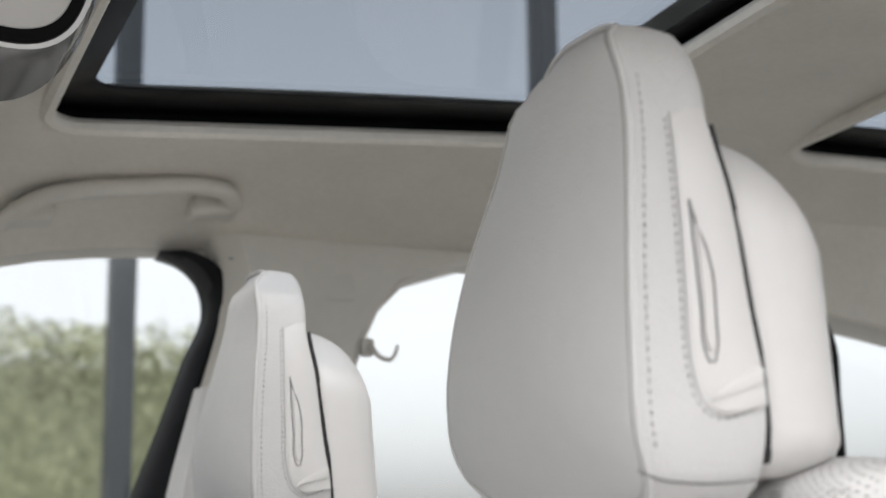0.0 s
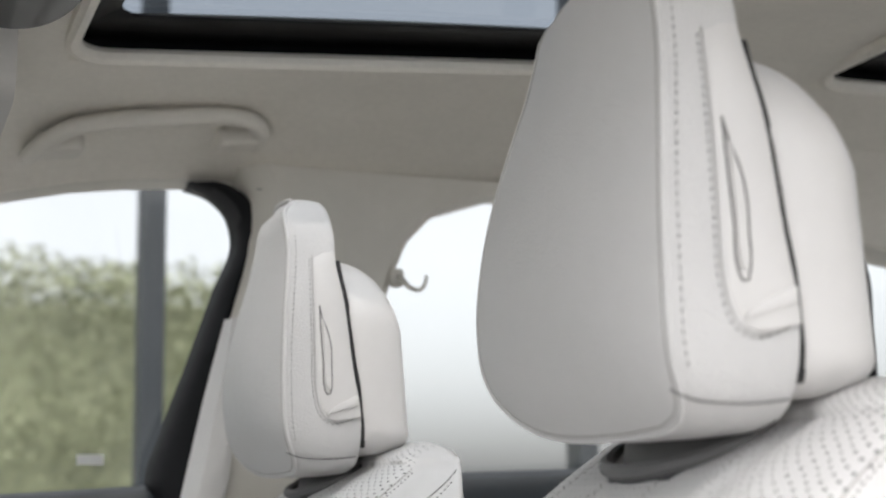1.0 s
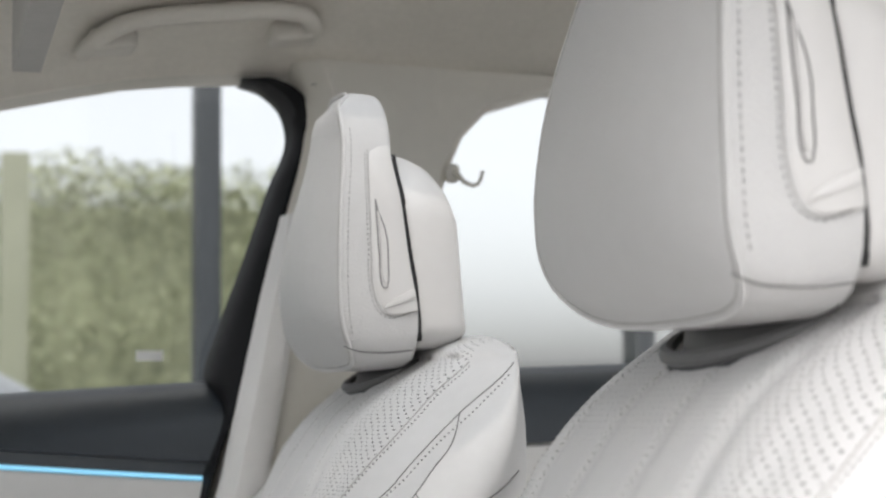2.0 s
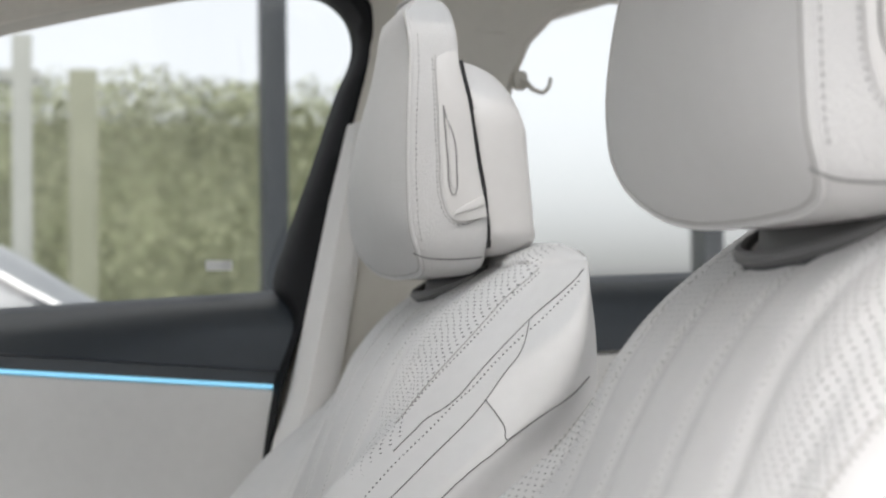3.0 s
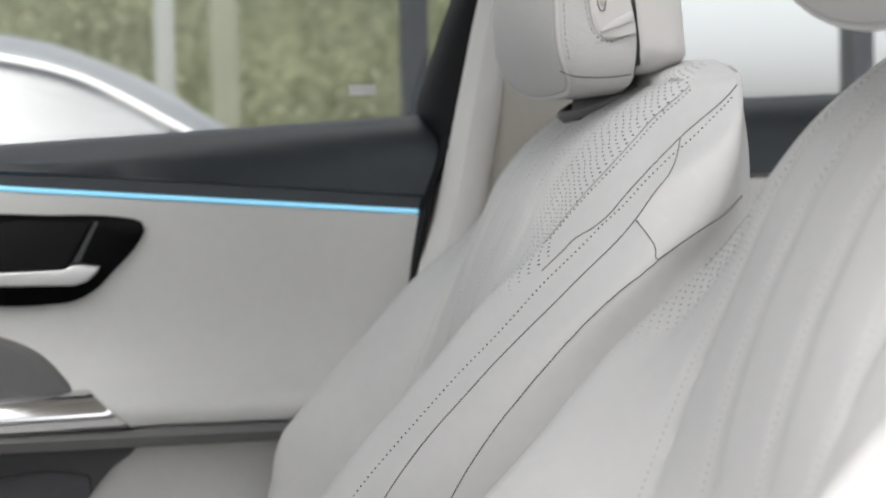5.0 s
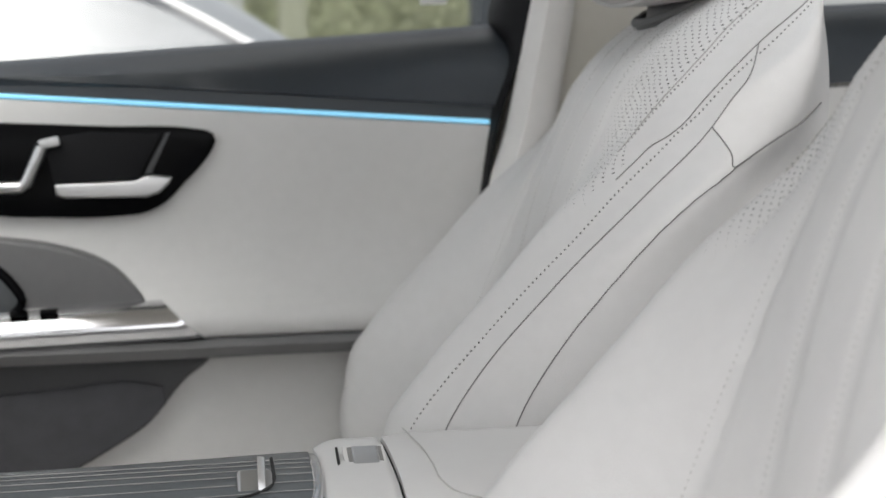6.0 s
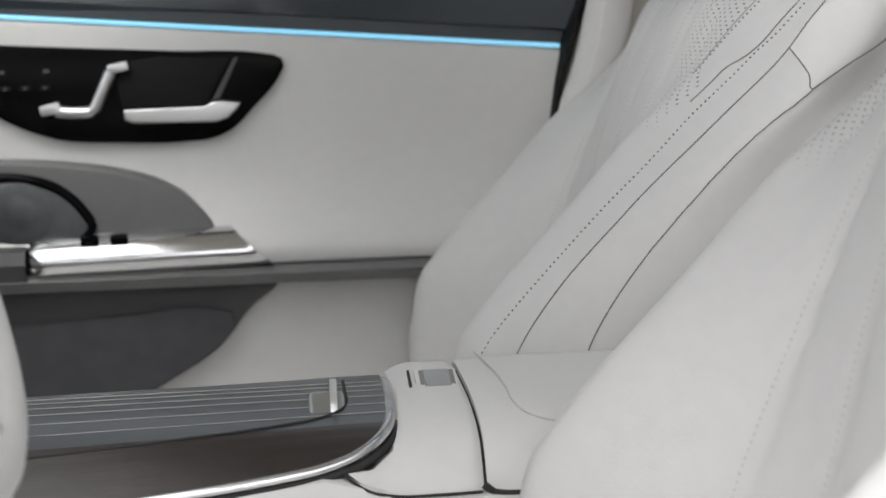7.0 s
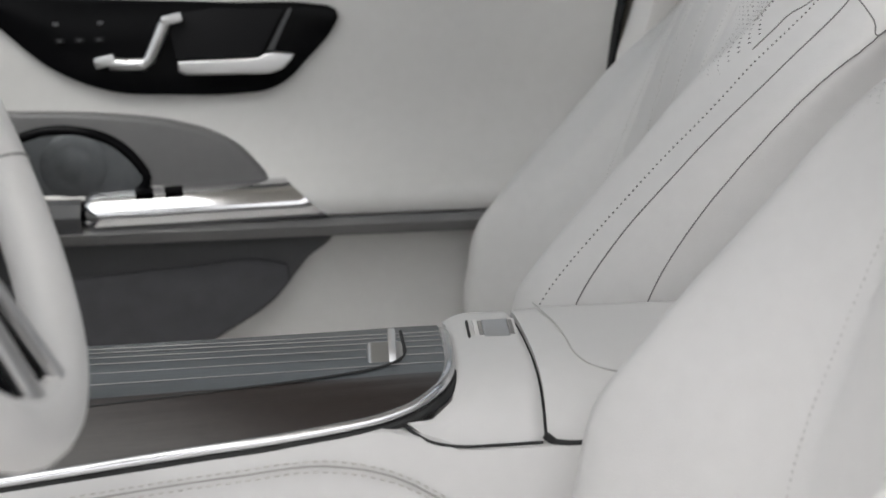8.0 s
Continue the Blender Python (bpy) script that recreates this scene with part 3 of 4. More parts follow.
PAD_FAR = curve_table([1.037, 1.0455, 1.0535, 1.066, 1.082, 1.108, 1.14, 1.185, 1.213, 1.243, 1.266, 1.281], [0.04, 0.075, 0.094, 0.107, 0.1155, 0.1195, 0.1175, 0.1075, 0.097, 0.081, 0.062, 0.040])
SHELL_BACK = curve_table([1.05, 1.058, 1.085, 1.094, 1.131, 1.165, 1.197, 1.222, 1.236], [0.070, 0.083, 0.086, 0.093, 0.088, 0.079, 0.068, 0.052, 0.034])
HALF = 0.1325


def make_headrest(seat):
    half = [(0, 1.0335), (0.06, 1.0335), (0.095, 1.0360), (0.112, 1.0415), (0.1215, 1.054), (0.1265, 1.072), (0.1290, 1.105), (0.1285, 1.14), (0.1255, 1.19), (0.121, 1.217), (0.111, 1.255), (0.098, 1.275), (0.074, 1.2865), (0.04, 1.290), (0, 1.291)]
    right = [(q.x, q.y) for q in spline([(w, z, 0) for w, z in half], 44)]
    other = [(0, 1.0335), (0.045, 1.0370), (0.075, 1.0440), (0.094, 1.0535), (0.107, 1.066), (0.1155, 1.082), (0.1195, 1.108), (0.1175, 1.14), (0.1075, 1.185), (0.097, 1.213), (0.081, 1.243), (0.062, 1.266), (0.040, 1.281), (0.018, 1.289), (0, 1.291)]
    left = [(q.x, q.y) for q in spline([(w, z, 0) for w, z in other], 44)]
    outline = left[:-1] + [(-w, z) for w, z in reversed(right)][:-1]
    cz, cw = 1.150, 0.0
    front = lambda z: PAD_FRONT(z)

    def fall(w, z):
        """How far the upper corner away from the open door falls back."""
        return 0.017 * min(1.0, max(0.0, (w + 0.02) / 0.10)) * min(1.0, max(0.0, (z - 1.09) / 0.17)) ** 1.7

    def ring(k, x_of):
        return [(x_of(cz + (z - cz) * k) + fall(w * k, cz + (z - cz) * k), cw + (w - cw) * k, cz + (z - cz) * k) for w, z in outline]
    rows = []
    # Domed face, tucked into the piping, then the side band to the rear edge.
    for k in (0.02, 0.2, 0.4, 0.58, 0.74, 0.86, 0.94, 0.985):
        dome = 0.0175 * (1 - k**2.4)
        # The face lies flatter towards its top.
        rows.append(ring(k, lambda z, d=dome: front(z) - 0.001 - d * (1 - 0.6 * min(1.0, max(0.0, (z - 1.13) / 0.15)))))
    rows.append(ring(0.998, lambda z: front(z) + 0.0012))
    for f, k in ((0.06, 1.004), (0.2, 1.008), (0.4, 1.01), (0.6, 1.008), (0.8, 1.003), (0.93, 0.999), (0.99, 0.986)):
        rows.append(ring(k, lambda z, f=f: front(z) + f * (PAD_BACK(z) - front(z))))
    rows.append(ring(0.6, lambda z: PAD_BACK(z)))
    head = part("headrest", solid(rows), leather, seat, "pale grained leather headrest with piped edges")
    # Piping round the face and the groove beside it.
    face_edge = [Vector(p) for p in ring(1.0, lambda z: front(z) - 0.0002)]
    part("piping", tube(face_edge + face_edge[:1], 0.0019, 8), leather_smooth, head)
    inner = [Vector(p) for p in ring(0.981, lambda z: front(z) - 0.0017)]
    part("seam", tube(inner + inner[:1], 0.0005, 5), seam_soft, head)
    for s in (-1, 1):
        reach = PAD_HALF if s < 0 else PAD_FAR
        side_w = lambda z: s * (1.01 * reach(z) + 0.0003)

        def side_run(route, n=70):
            return [Vector((q.x + fall(side_w(q.y), q.y), side_w(q.y), q.y)) for q in spline([(x, z, 0) for x, z in route], n)]
        out = [Vector((0, s, 0))] * 90
        run = side_run([(-0.0235, 1.060), (-0.0270, 1.075), (-0.0288, 1.10), (-0.0290, 1.14), (-0.0262, 1.19), (-0.0235, 1.217), (-0.0225, 1.25)], 90)
        part("stitching", stitches(run, out, 0.0030, 0.0020, 0.00036, 0.0004), thread_dark, head, "row of sewn stitches")
        line2 = [(-0.0085, 1.228), (-0.0090, 1.196), (-0.0082, 1.14), (-0.0062, 1.10), (-0.002, 1.087), (0.004, 1.080), (0.012, 1.077), (0.022, 1.079), (0.034, 1.084)]
        run = side_run([(x - 0.0022, z - 0.0012) for x, z in line2], 90)
        part("stitching", stitches(run, out, 0.0026, 0.0020, 0.00036, 0.0004), thread_dark, head)
        part("seam", tube([Vector((p.x + 0.0024, p.y + s * 0.0001, p.z + 0.0012)) for p in run], 0.0004, 5), seam_soft, head)
        # Hard inlay of the side with its catch and lower ledge.
        start = table([1.0785, 1.081, 1.088, 1.10, 1.14, 1.196, 1.234], [0.014, 0.005, -0.0008, -0.0048, -0.0070, -0.0078, -0.0070])
        stop = lambda z: min(PAD_BACK(z) - 0.0012, 0.014 + (z - 1.0785) * 5.0)
        rows = []
        for z in [1.0785, 1.0795, 1.081, 1.083, 1.086, 1.09, 1.095] + list(np.linspace(1.10, 1.234, 16)):
            a, b = start(z) + (fall(reach(z), z) if s > 0 else 0.0), stop(z)
            w = 1.008 * reach(z)
            sink = 0.003 * max(0.0, (z - 1.215) / 0.019) ** 2
            rows.append([(a + (b - a) * u, s * (w + d - sink), z) for u, d in ((0, -0.002), (0.02, 0.0004), (0.08, 0.0014), (0.5, 0.0020), (0.92, 0.0014), (0.99, 0.0002), (1, -0.003))])
        inlay = part("side_inlay", sheet(rows)[0], plastic_pale, head, "smooth pale hard side inlay")
        flat = lambda z: s * (1.008 * reach(z) + 0.0020)
        catch = [(-0.0035, 1.182), (-0.0006, 1.170), (0.0042, 1.158), (0.0068, 1.146), (0.0074, 1.125), (0.0072, 1.108), (0.0055, 1.1025), (0.0030, 1.1025), (0.0010, 1.107), (-0.0005, 1.13), (-0.0025, 1.16)]
        loop = spline([(x, z, 0) for x, z in catch] + [(*catch[0], 0)], 48)
        part("catch_gap", tube([Vector((q.x, flat(q.y), q.y)) for q in loop], 0.0006, 5), groove, inlay)
        mid = Vector((0.0032, 1.135, 0))
        part("catch", plate([Vector((mid.x + (q.x - mid.x) * 0.62, flat(mid.y + (q.y - mid.y) * 0.84), mid.y + (q.y - mid.y) * 0.84)) for q in loop[:-1]], (0, s, 0), 0.0012, 0.0006), plastic_pale, inlay)
        ledge = [Vector((x, flat(z) - s * 0.001, z)) for x, z in ((0.004, 1.0845), (0.012, 1.0868), (0.022, 1.0895), (0.0315, 1.0935), (0.0325, 1.100), (0.030, 1.1015), (0.016, 1.0945), (0.006, 1.0885))]
        part("ledge", plate(ledge, (0, s, 0), 0.0022, 0.0012), plastic_pale, inlay)
        # Seam that runs from the piping to the back under the side.
        if s > 0:
            continue
        low = [Vector((x, s * (reach(z) * 1.004), z)) for x, z, d in ((-0.031, 1.0515, 0.012), (-0.02, 1.0475, 0.0135), (-0.002, 1.0458, 0.0143), (0.018, 1.0462, 0.014), (0.033, 1.0480, 0.0135))]
        part("seam", tube(spline(low, 30), 0.0007, 5), groove, head)
    # Rear shell with its dark gap.
    shape = rounded(-0.1325, 0.1325, 1.050, 1.233, 0.022, 0.07, 12)
    zc = 1.14
    rows = []
    for f, k in ((0.0, 0.9), (0.02, 0.975), (0.10, 0.995), (0.35, 1.0), (0.6, 0.992), (0.8, 0.965), (0.92, 0.92), (1.0, 0.82), (1.05, 0.5)):
        row = []
        for w, z in shape:
            zz = zc + (z - zc) * (1 - (1 - k) * 0.35)
            gap = PAD_BACK(zz) + 0.0021
            row.append((gap + f * max(0.004, SHELL_BACK(zz) - gap), w * k * min(1.0, ((PAD_HALF if w < 0 else PAD_FAR)(zz) + 0.002) / 0.1325), zz))
        rows.append(row)
    part("rear_shell", solid(rows), plastic_pale, head, "smooth pale hard rear shell")
    rise = list(np.linspace(1.056, 1.225, 20))
    hollow = [(PAD_FAR(z) - 0.0035, z) for z in rise] + [(0.003 - PAD_HALF(z), z) for z in reversed(rise)]
    part("gap_core", solid([[(PAD_BACK(z) + d, w, z) for w, z in hollow] for d in (-0.003, 0.004)]), rubber, head)
    # Carrier and its oval collar on top of the backrest.
    body = [[(0.030 + dx + 0.021 * math.cos(a), 0.060 * math.sin(a), z + 0.25 * 0.021 * math.cos(a)) for a in (2 * math.pi * k / 24 for k in range(24))] for z, dx in ((0.985, 0.0), (1.01, 0.004), (1.04, 0.008), (1.06, 0.01))]
    part("carrier", solid(body), grey_mid, head, "grey plastic headrest carrier")
    oval = [(0.041 + 0.036 * math.cos(a), 0.074 * math.sin(a), 1.0335 + 0.46 * 0.036 * math.cos(a)) for a in (2 * math.pi * k / 40 for k in range(40))]
    part("collar", tube([Vector(p) for p in oval] + [Vector(oval[0])], 0.0045, 8), grey_mid, head)
    well = [[(0.041 + k * 0.036 * math.cos(a), k * 0.074 * math.sin(a), 1.0335 + k * 0.46 * 0.036 * math.cos(a) - d) for a in (2 * math.pi * j / 32 for j in range(32))] for k, d in ((1.0, 0.004), (0.98, 0.016))]
    part("collar_well", solid(well), grey_trim, head)
    return head


def make_cushion(seat):
    rows = []
    for x in np.linspace(-0.74, -0.12, 26):
        f = (x + 0.74) / 0.62
        nose = max(0.0, 1 - f / 0.14)
        crown = 0.52 - 0.04 * f - 0.07 * nose**2
        half = 0.25 - 0.02 * nose
        row = [(x, w * half, crown + (0.035 * max(0, abs(w) - 0.55) / 0.45 if abs(w) > 0.55 else 0) - (0.08 if abs(w) >= 0.999 else 0)) for w in (-1, -0.97, -0.85, -0.7, -0.5, -0.2, 0, 0.2, 0.5, 0.7, 0.85, 0.97, 1)]
        row += [(x, half, 0.42), (x, -half, 0.42)]
        rows.append(row)
    cush = part("seat_cushion", solid(rows), leather_smooth, seat, "pale leather seat cushion")
    part("seat_base", box((0.5, 0.42, 0.16), (-0.40, 0, 0.34), 0.02), grey_trim, seat)
    return cush


def make_seat(label, y):
    seat = thing("front_seat", label, "car seat", (0, y, 0), "front seats")
    make_backrest(seat)
    make_headrest(seat)
    make_cushion(seat)
    return seat


driver_seat = make_seat("pale cream leather front seat with perforated backrest behind the steering wheel", HALF)
passenger_seat = copy_thing(driver_seat, Matrix.Translation((0, HALF + 0.74, 0)))
tagged(passenger_seat, "pale cream leather front seat with perforated backrest beside the far door")

# ---- far front door ----
STRIP = lambda x: 0.9255 - 0.079 * (x + 0.094)
BELT = lambda x: 1.031 + 0.055 * (x + 0.081)
REAR_X = curve_table([0.3, 0.69, 0.845, 0.926, 1.008, 1.031], [-0.20, -0.125, -0.108, -0.094, -0.066, -0.079])
far_door = thing("front_door", "closed car door with pale card, dark shoulder and blue light strip", "car door")


def door_rows(levels, x0=-1.15, n=40):
    """Rows of the door's skin: levels of (y, z function) from top to bottom, out to the door's rear edge."""
    rows = []
    for i in range(n + 1):
        row = []
        for y, zf in levels:
            x1 = REAR_X(zf(-0.09))
            x = x0 + (x1 - x0) * i / n
            row.append((x, y, zf(x)))
        rows.append(row)
    return rows


shoulder = [(1.215, lambda x: BELT(x) - 0.012), (1.205, lambda x: BELT(x)), (1.19, lambda x: BELT(x) + 0.001), (1.172, lambda x: BELT(x) - 0.006), (1.155, lambda x: BELT(x) - 0.02), (1.140, lambda x: 0.55 * BELT(x) + 0.45 * STRIP(x)), (1.131, lambda x: 0.3 * BELT(x) + 0.7 * STRIP(x)), (1.128, lambda x: STRIP(x) + 0.018), (1.132, lambda x: STRIP(x) + 0.0165), (1.131, lambda x: STRIP(x) + 0.0035), (1.15, lambda x: STRIP(x) + 0.003)]
part("shoulder", sheet(door_rows(shoulder))[0], dark_trim, far_door, "dark blue-black padded door shoulder")
strip_rows = [[(x, 1.1285 + 0.0025 * math.cos(a), STRIP(x) + 0.0025 * math.sin(a)) for a in np.linspace(0, 2 * math.pi, 9)[:-1]] for x in np.linspace(-1.15, -0.096, 20)]
part("light_strip", solid(strip_rows), ice, far_door, "glowing blue light strip")
card = [(1.15, lambda x: STRIP(x) - 0.003), (1.126, lambda x: STRIP(x) - 0.004), (1.124, lambda x: STRIP(x) - 0.010), (1.126, lambda x: 0.87), (1.127, lambda x: 0.83), (1.124, lambda x: 0.80), (1.115, lambda x: 0.772), (1.102, lambda x: 0.755), (1.090, lambda x: 0.744), (1.082, lambda x: 0.733), (1.081, lambda x: 0.722), (1.085, lambda x: 0.713), (1.094, lambda x: 0.7095)]
part("door_card", sheet(door_rows(card, n=60))[0], card_pale, far_door, "pale smooth leather door card")
band = [(1.110, lambda x: 0.7085), (1.088, lambda x: 0.708), (1.084, lambda x: 0.700), (1.088, lambda x: 0.690), (1.12, lambda x: 0.687)]
part("arm_band", sheet(door_rows(band))[0], grey_mid, far_door, "grey band under the armrest")
lower = [(1.122, lambda x: 0.69), (1.125, lambda x: 0.66), (1.122, lambda x: 0.55), (1.115, lambda x: 0.45), (1.11, lambda x: 0.32)]
part("lower_panel", sheet(door_rows(lower))[0], card_pale, far_door, "pale lower door panel")
# Dark map pocket ahead of the pale lower panel.
pocket = [(-1.15, 0.69), (-0.40, 0.69), (-0.405, 0.683), (-0.425, 0.668), (-0.470, 0.618), (-0.515, 0.590), (-0.60, 0.545), (-0.74, 0.46), (-0.86, 0.34), (-1.15, 0.33)]
part("pocket_surround", plate([Vector((-1.15, 1.1215, 0.69))] + [Vector((q.x, 1.1215, q.y)) for q in spline([(x, z, 0) for x, z in pocket[1:8]], 50)] + [Vector((x, 1.1215, z)) for x, z in pocket[8:]], (0, -1, 0), 0.012, 0.004), grey_trim, far_door, "dark grey pocket surround")
recess = spline([(-0.95, 0.640, 0), (-0.70, 0.652, 0), (-0.56, 0.661, 0), (-0.47, 0.6645, 0), (-0.450, 0.658, 0), (-0.448, 0.645, 0), (-0.475, 0.618, 0), (-0.53, 0.585, 0), (-0.65, 0.53, 0)], 40)
part("map_pocket", plate([Vector((q.x, 1.1095, q.y)) for q in recess], (0, -1, 0), 0.008, 0.004), carpet, far_door, "dark carpeted map pocket")
# Black control island.
isle = [(-0.760, 0.949), (-0.700, 0.9445), (-0.60, 0.938), (-0.50, 0.932), (-0.404, 0.9262), (-0.392, 0.9235), (-0.387, 0.916), (-0.390, 0.908), (-0.424, 0.868), (-0.440, 0.852), (-0.462, 0.841), (-0.49, 0.838), (-0.56, 0.839), (-0.625, 0.845), (-0.652, 0.854), (-0.680, 0.868), (-0.735, 0.915), (-0.762, 0.94)]
panel = part("control_panel", plate([Vector((q.x, 1.127, q.y)) for q in spline([(x, z, 0) for x, z in isle + isle[:1]], 90)[:-1]], (0, -1, 0), 0.010, 0.004), black_gloss, far_door, "black gloss control panel")
F = 1.117
part("lever_recess", plate([Vector((x, F, z)) for x, z in ((-0.548, 0.922), (-0.515, 0.9265), (-0.445, 0.922), (-0.470, 0.876), (-0.555, 0.876), (-0.560, 0.905))], (0, -1, 0), 0.0015, 0.0008), black_matt, panel)
lever = [(-0.553, 0.8735), (-0.512, 0.8742), (-0.471, 0.8748), (-0.463, 0.8790), (-0.452, 0.8800), (-0.434, 0.8775), (-0.4365, 0.8720), (-0.447, 0.8620), (-0.460, 0.8580), (-0.50, 0.8585), (-0.545, 0.8592), (-0.553, 0.8630)]
part("door_lever", plate([Vector((x, F, z)) for x, z in lever], (0, -1, 0), 0.011, 0.0025, 3), silver, panel, "silver door lever")
part("lever_recess", plate([Vector((x, F, z)) for x, z in ((-0.462, 0.8815), (-0.4385, 0.9235), (-0.4345, 0.9235), (-0.455, 0.8815))], (0, -1, 0), 0.0022, 0.0008), grey_trim, panel)
part("seat_switch", tube([Vector((x, F - 0.005, z)) for x, z in ((-0.622, 0.8735), (-0.606, 0.8715), (-0.588, 0.8715), (-0.582, 0.876), (-0.571, 0.899), (-0.565, 0.912))], 0.0066, 10), silver, panel, "silver seat-shaped adjustment switch")
for x, z, a in ((-0.627, 0.876, 0.0075), (-0.557, 0.9165, 0.0065)):
    part("switch_pad", box((0.022, 0.011, a * 1.6), (x, F - 0.006, z), 0.004, Matrix.Rotation(radians(-12), 4, "Y")), silver, panel)
for k in range(3):
    part("memory_button", box((0.010, 0.002, 0.005), (-0.672 + 0.020 * k, F - 0.0008, 0.898), 0.0006), black_matt, panel)
    part("button_mark", box((0.0035, 0.0012, 0.0025), (-0.672 + 0.020 * k, F - 0.0022, 0.898), 0.0), grey_trim, panel)
part("button_mark", box((0.006, 0.0012, 0.004), (-0.675, F - 0.0008, 0.915)), grey_trim, panel)
part("button_mark", box((0.006, 0.0012, 0.004), (-0.630, F - 0.0008, 0.915)), grey_trim, panel)
# Grey speaker wing over the armrest.
wing = [(-0.95, 0.835), (-0.80, 0.831), (-0.726, 0.828), (-0.623, 0.822), (-0.554, 0.811), (-0.520, 0.800), (-0.497, 0.787), (-0.480, 0.770), (-0.466, 0.752), (-0.463, 0.742), (-0.70, 0.735), (-0.95, 0.73)]
wing_o = part("speaker_wing", plate([Vector((q.x, 1.128, q.y)) for q in spline([(x, z, 0) for x, z in wing[:10]], 60)] + [Vector((x, 1.128, z)) for x, z in wing[10:]], (0, -1, 0), 0.034, 0.006, 3), grey_mid, far_door, "grey moulded wing round the speaker")
rim = spline([(-0.735, 0.770, 0), (-0.725, 0.795, 0), (-0.70, 0.806, 0), (-0.655, 0.8065, 0), (-0.625, 0.797, 0), (-0.600, 0.775, 0), (-0.590, 0.755, 0), (-0.600, 0.742, 0), (-0.65, 0.738, 0), (-0.71, 0.742, 0), (-0.735, 0.770, 0)], 60)
part("speaker_grille", plate([Vector((q.x, 1.095, q.y)) for q in rim[:-1]], (0, -1, 0), 0.006, 0.004, 3), speaker_metal, wing_o, "metal speaker grille")
dome = [[(-0.662 + r * math.cos(a), 1.089 - h, 0.772 + r * math.sin(a)) for a in (2 * math.pi * k / 28 for k in range(28))] for r, h in ((0.034, 0.0), (0.031, 0.0016), (0.022, 0.0008), (0.015, 0.0026), (0.004, 0.0034))]
part("tweeter_dome", solid(dome), speaker_metal, wing_o, "brushed metal tweeter dome")
part("speaker_ring", tube([Vector((q.x, 1.092, q.y)) for q in rim], 0.0055, 10), black_gloss, wing_o)
# Chrome pull on the armrest.
sec = [(0.0, 0.7105), (-0.010, 0.714), (-0.016, 0.722), (-0.016, 0.731), (-0.009, 0.741), (0.004, 0.7495), (0.025, 0.753), (0.035, 0.752), (0.035, 0.7105)]
rows = []
for k in range(31):
    row = []
    for dy, z in sec:
        xx = -0.695 + (-0.404 - 1.10 * (z - 0.7105) + 0.695) * k / 30 + (0.10 * (z - 0.7105) + 0.012) * (1 - k / 30)
        slim = min(1.0, (k + 1.0) / 4.0)
        row.append((xx + 0.012 * (1 - k / 30), 1.082 + dy * slim, 0.730 + (z - 0.730) * slim - 0.006 * (1 - k / 30)))
    rows.append(row)
pull = part("door_pull", solid(rows), chrome, far_door, "polished chrome door pull")
for x in (-0.592, -0.562):
    part("window_switch", box((0.018, 0.012, 0.004), (x, 1.0785, 0.7455), 0.0015, Matrix.Rotation(radians(14), 4, "X")), black_gloss, pull)
grey_end = [[(x, y, z) for y, z in ((1.10, 0.742), (1.07, 0.735), (1.064, 0.722), (1.072, 0.704), (1.11, 0.697))] for x in (-1.1, -0.9, -0.76, -0.655)]
part("arm_front", sheet(grey_end)[0], grey_trim, far_door, "grey front of the armrest")
under = [[(x, y, z) for y, z in ((1.10, 0.712), (1.076, 0.7095), (1.071, 0.703), (1.078, 0.692), (1.12, 0.688))] for x in np.linspace(-1.1, -0.16, 14)]
part("arm_underside", sheet(under)[0], grey_mid, far_door)
# Door frame: black trim round the glass, with the glass pane.
inner_edge = spline([(-0.118, 1.14, 0.80), (-0.110, 1.13, 0.845), (-0.0965, 1.13, 0.926), (-0.070, 1.13, 1.003), (-0.083, 1.15, 1.030), (-0.067, 1.145, 1.094), (-0.042, 1.14, 1.165), (-0.014, 1.135, 1.248), (0.006, 1.128, 1.310), (-0.003, 1.122, 1.336), (-0.024, 1.120, 1.355), (-0.052, 1.120, 1.3640)], 90)
outer_edge = spline([(-0.113, 1.112, 0.80), (-0.104, 1.110, 0.845), (-0.088, 1.108, 0.926), (-0.062, 1.108, 1.003), (-0.052, 1.108, 1.035), (-0.034, 1.110, 1.105), (-0.014, 1.112, 1.185), (0.008, 1.112, 1.265), (0.024, 1.112, 1.318), (0.012, 1.113, 1.350), (-0.018, 1.114, 1.3655), (-0.054, 1.118, 1.3648)], 90)
rows = [[a + Vector((0, 0.05, 0)), a + Vector((0, 0.012, 0)), a * 0.75 + b * 0.25 + Vector((0, -0.006, 0)), a * 0.3 + b * 0.7 + Vector((0, -0.007, 0)), b, b + Vector((0, 0.02, 0))] for a, b in zip(inner_edge, outer_edge)]
part("window_frame", sheet(rows)[0], black_matt, far_door, "black window frame and seal")
glass_rows = [[(x, 1.205 - 0.065 * k, (BELT(x) - 0.01) + ((SIDE_TOP(x) + 0.012) - (BELT(x) - 0.01)) * k) for k in np.linspace(0, 1, 7)] for x in np.linspace(-0.85, 0.01, 20)]
gl = part("window_pane", sheet(glass_rows)[0], window_glass, far_door, "clear side window glass")
gl.visible_shadow = False
part("glass_sticker", box((0.030, 0.0008, 0.0115), (-0.145, 1.193, 1.0605), 0.0003), label_white, gl, "small white printed label on the glass")

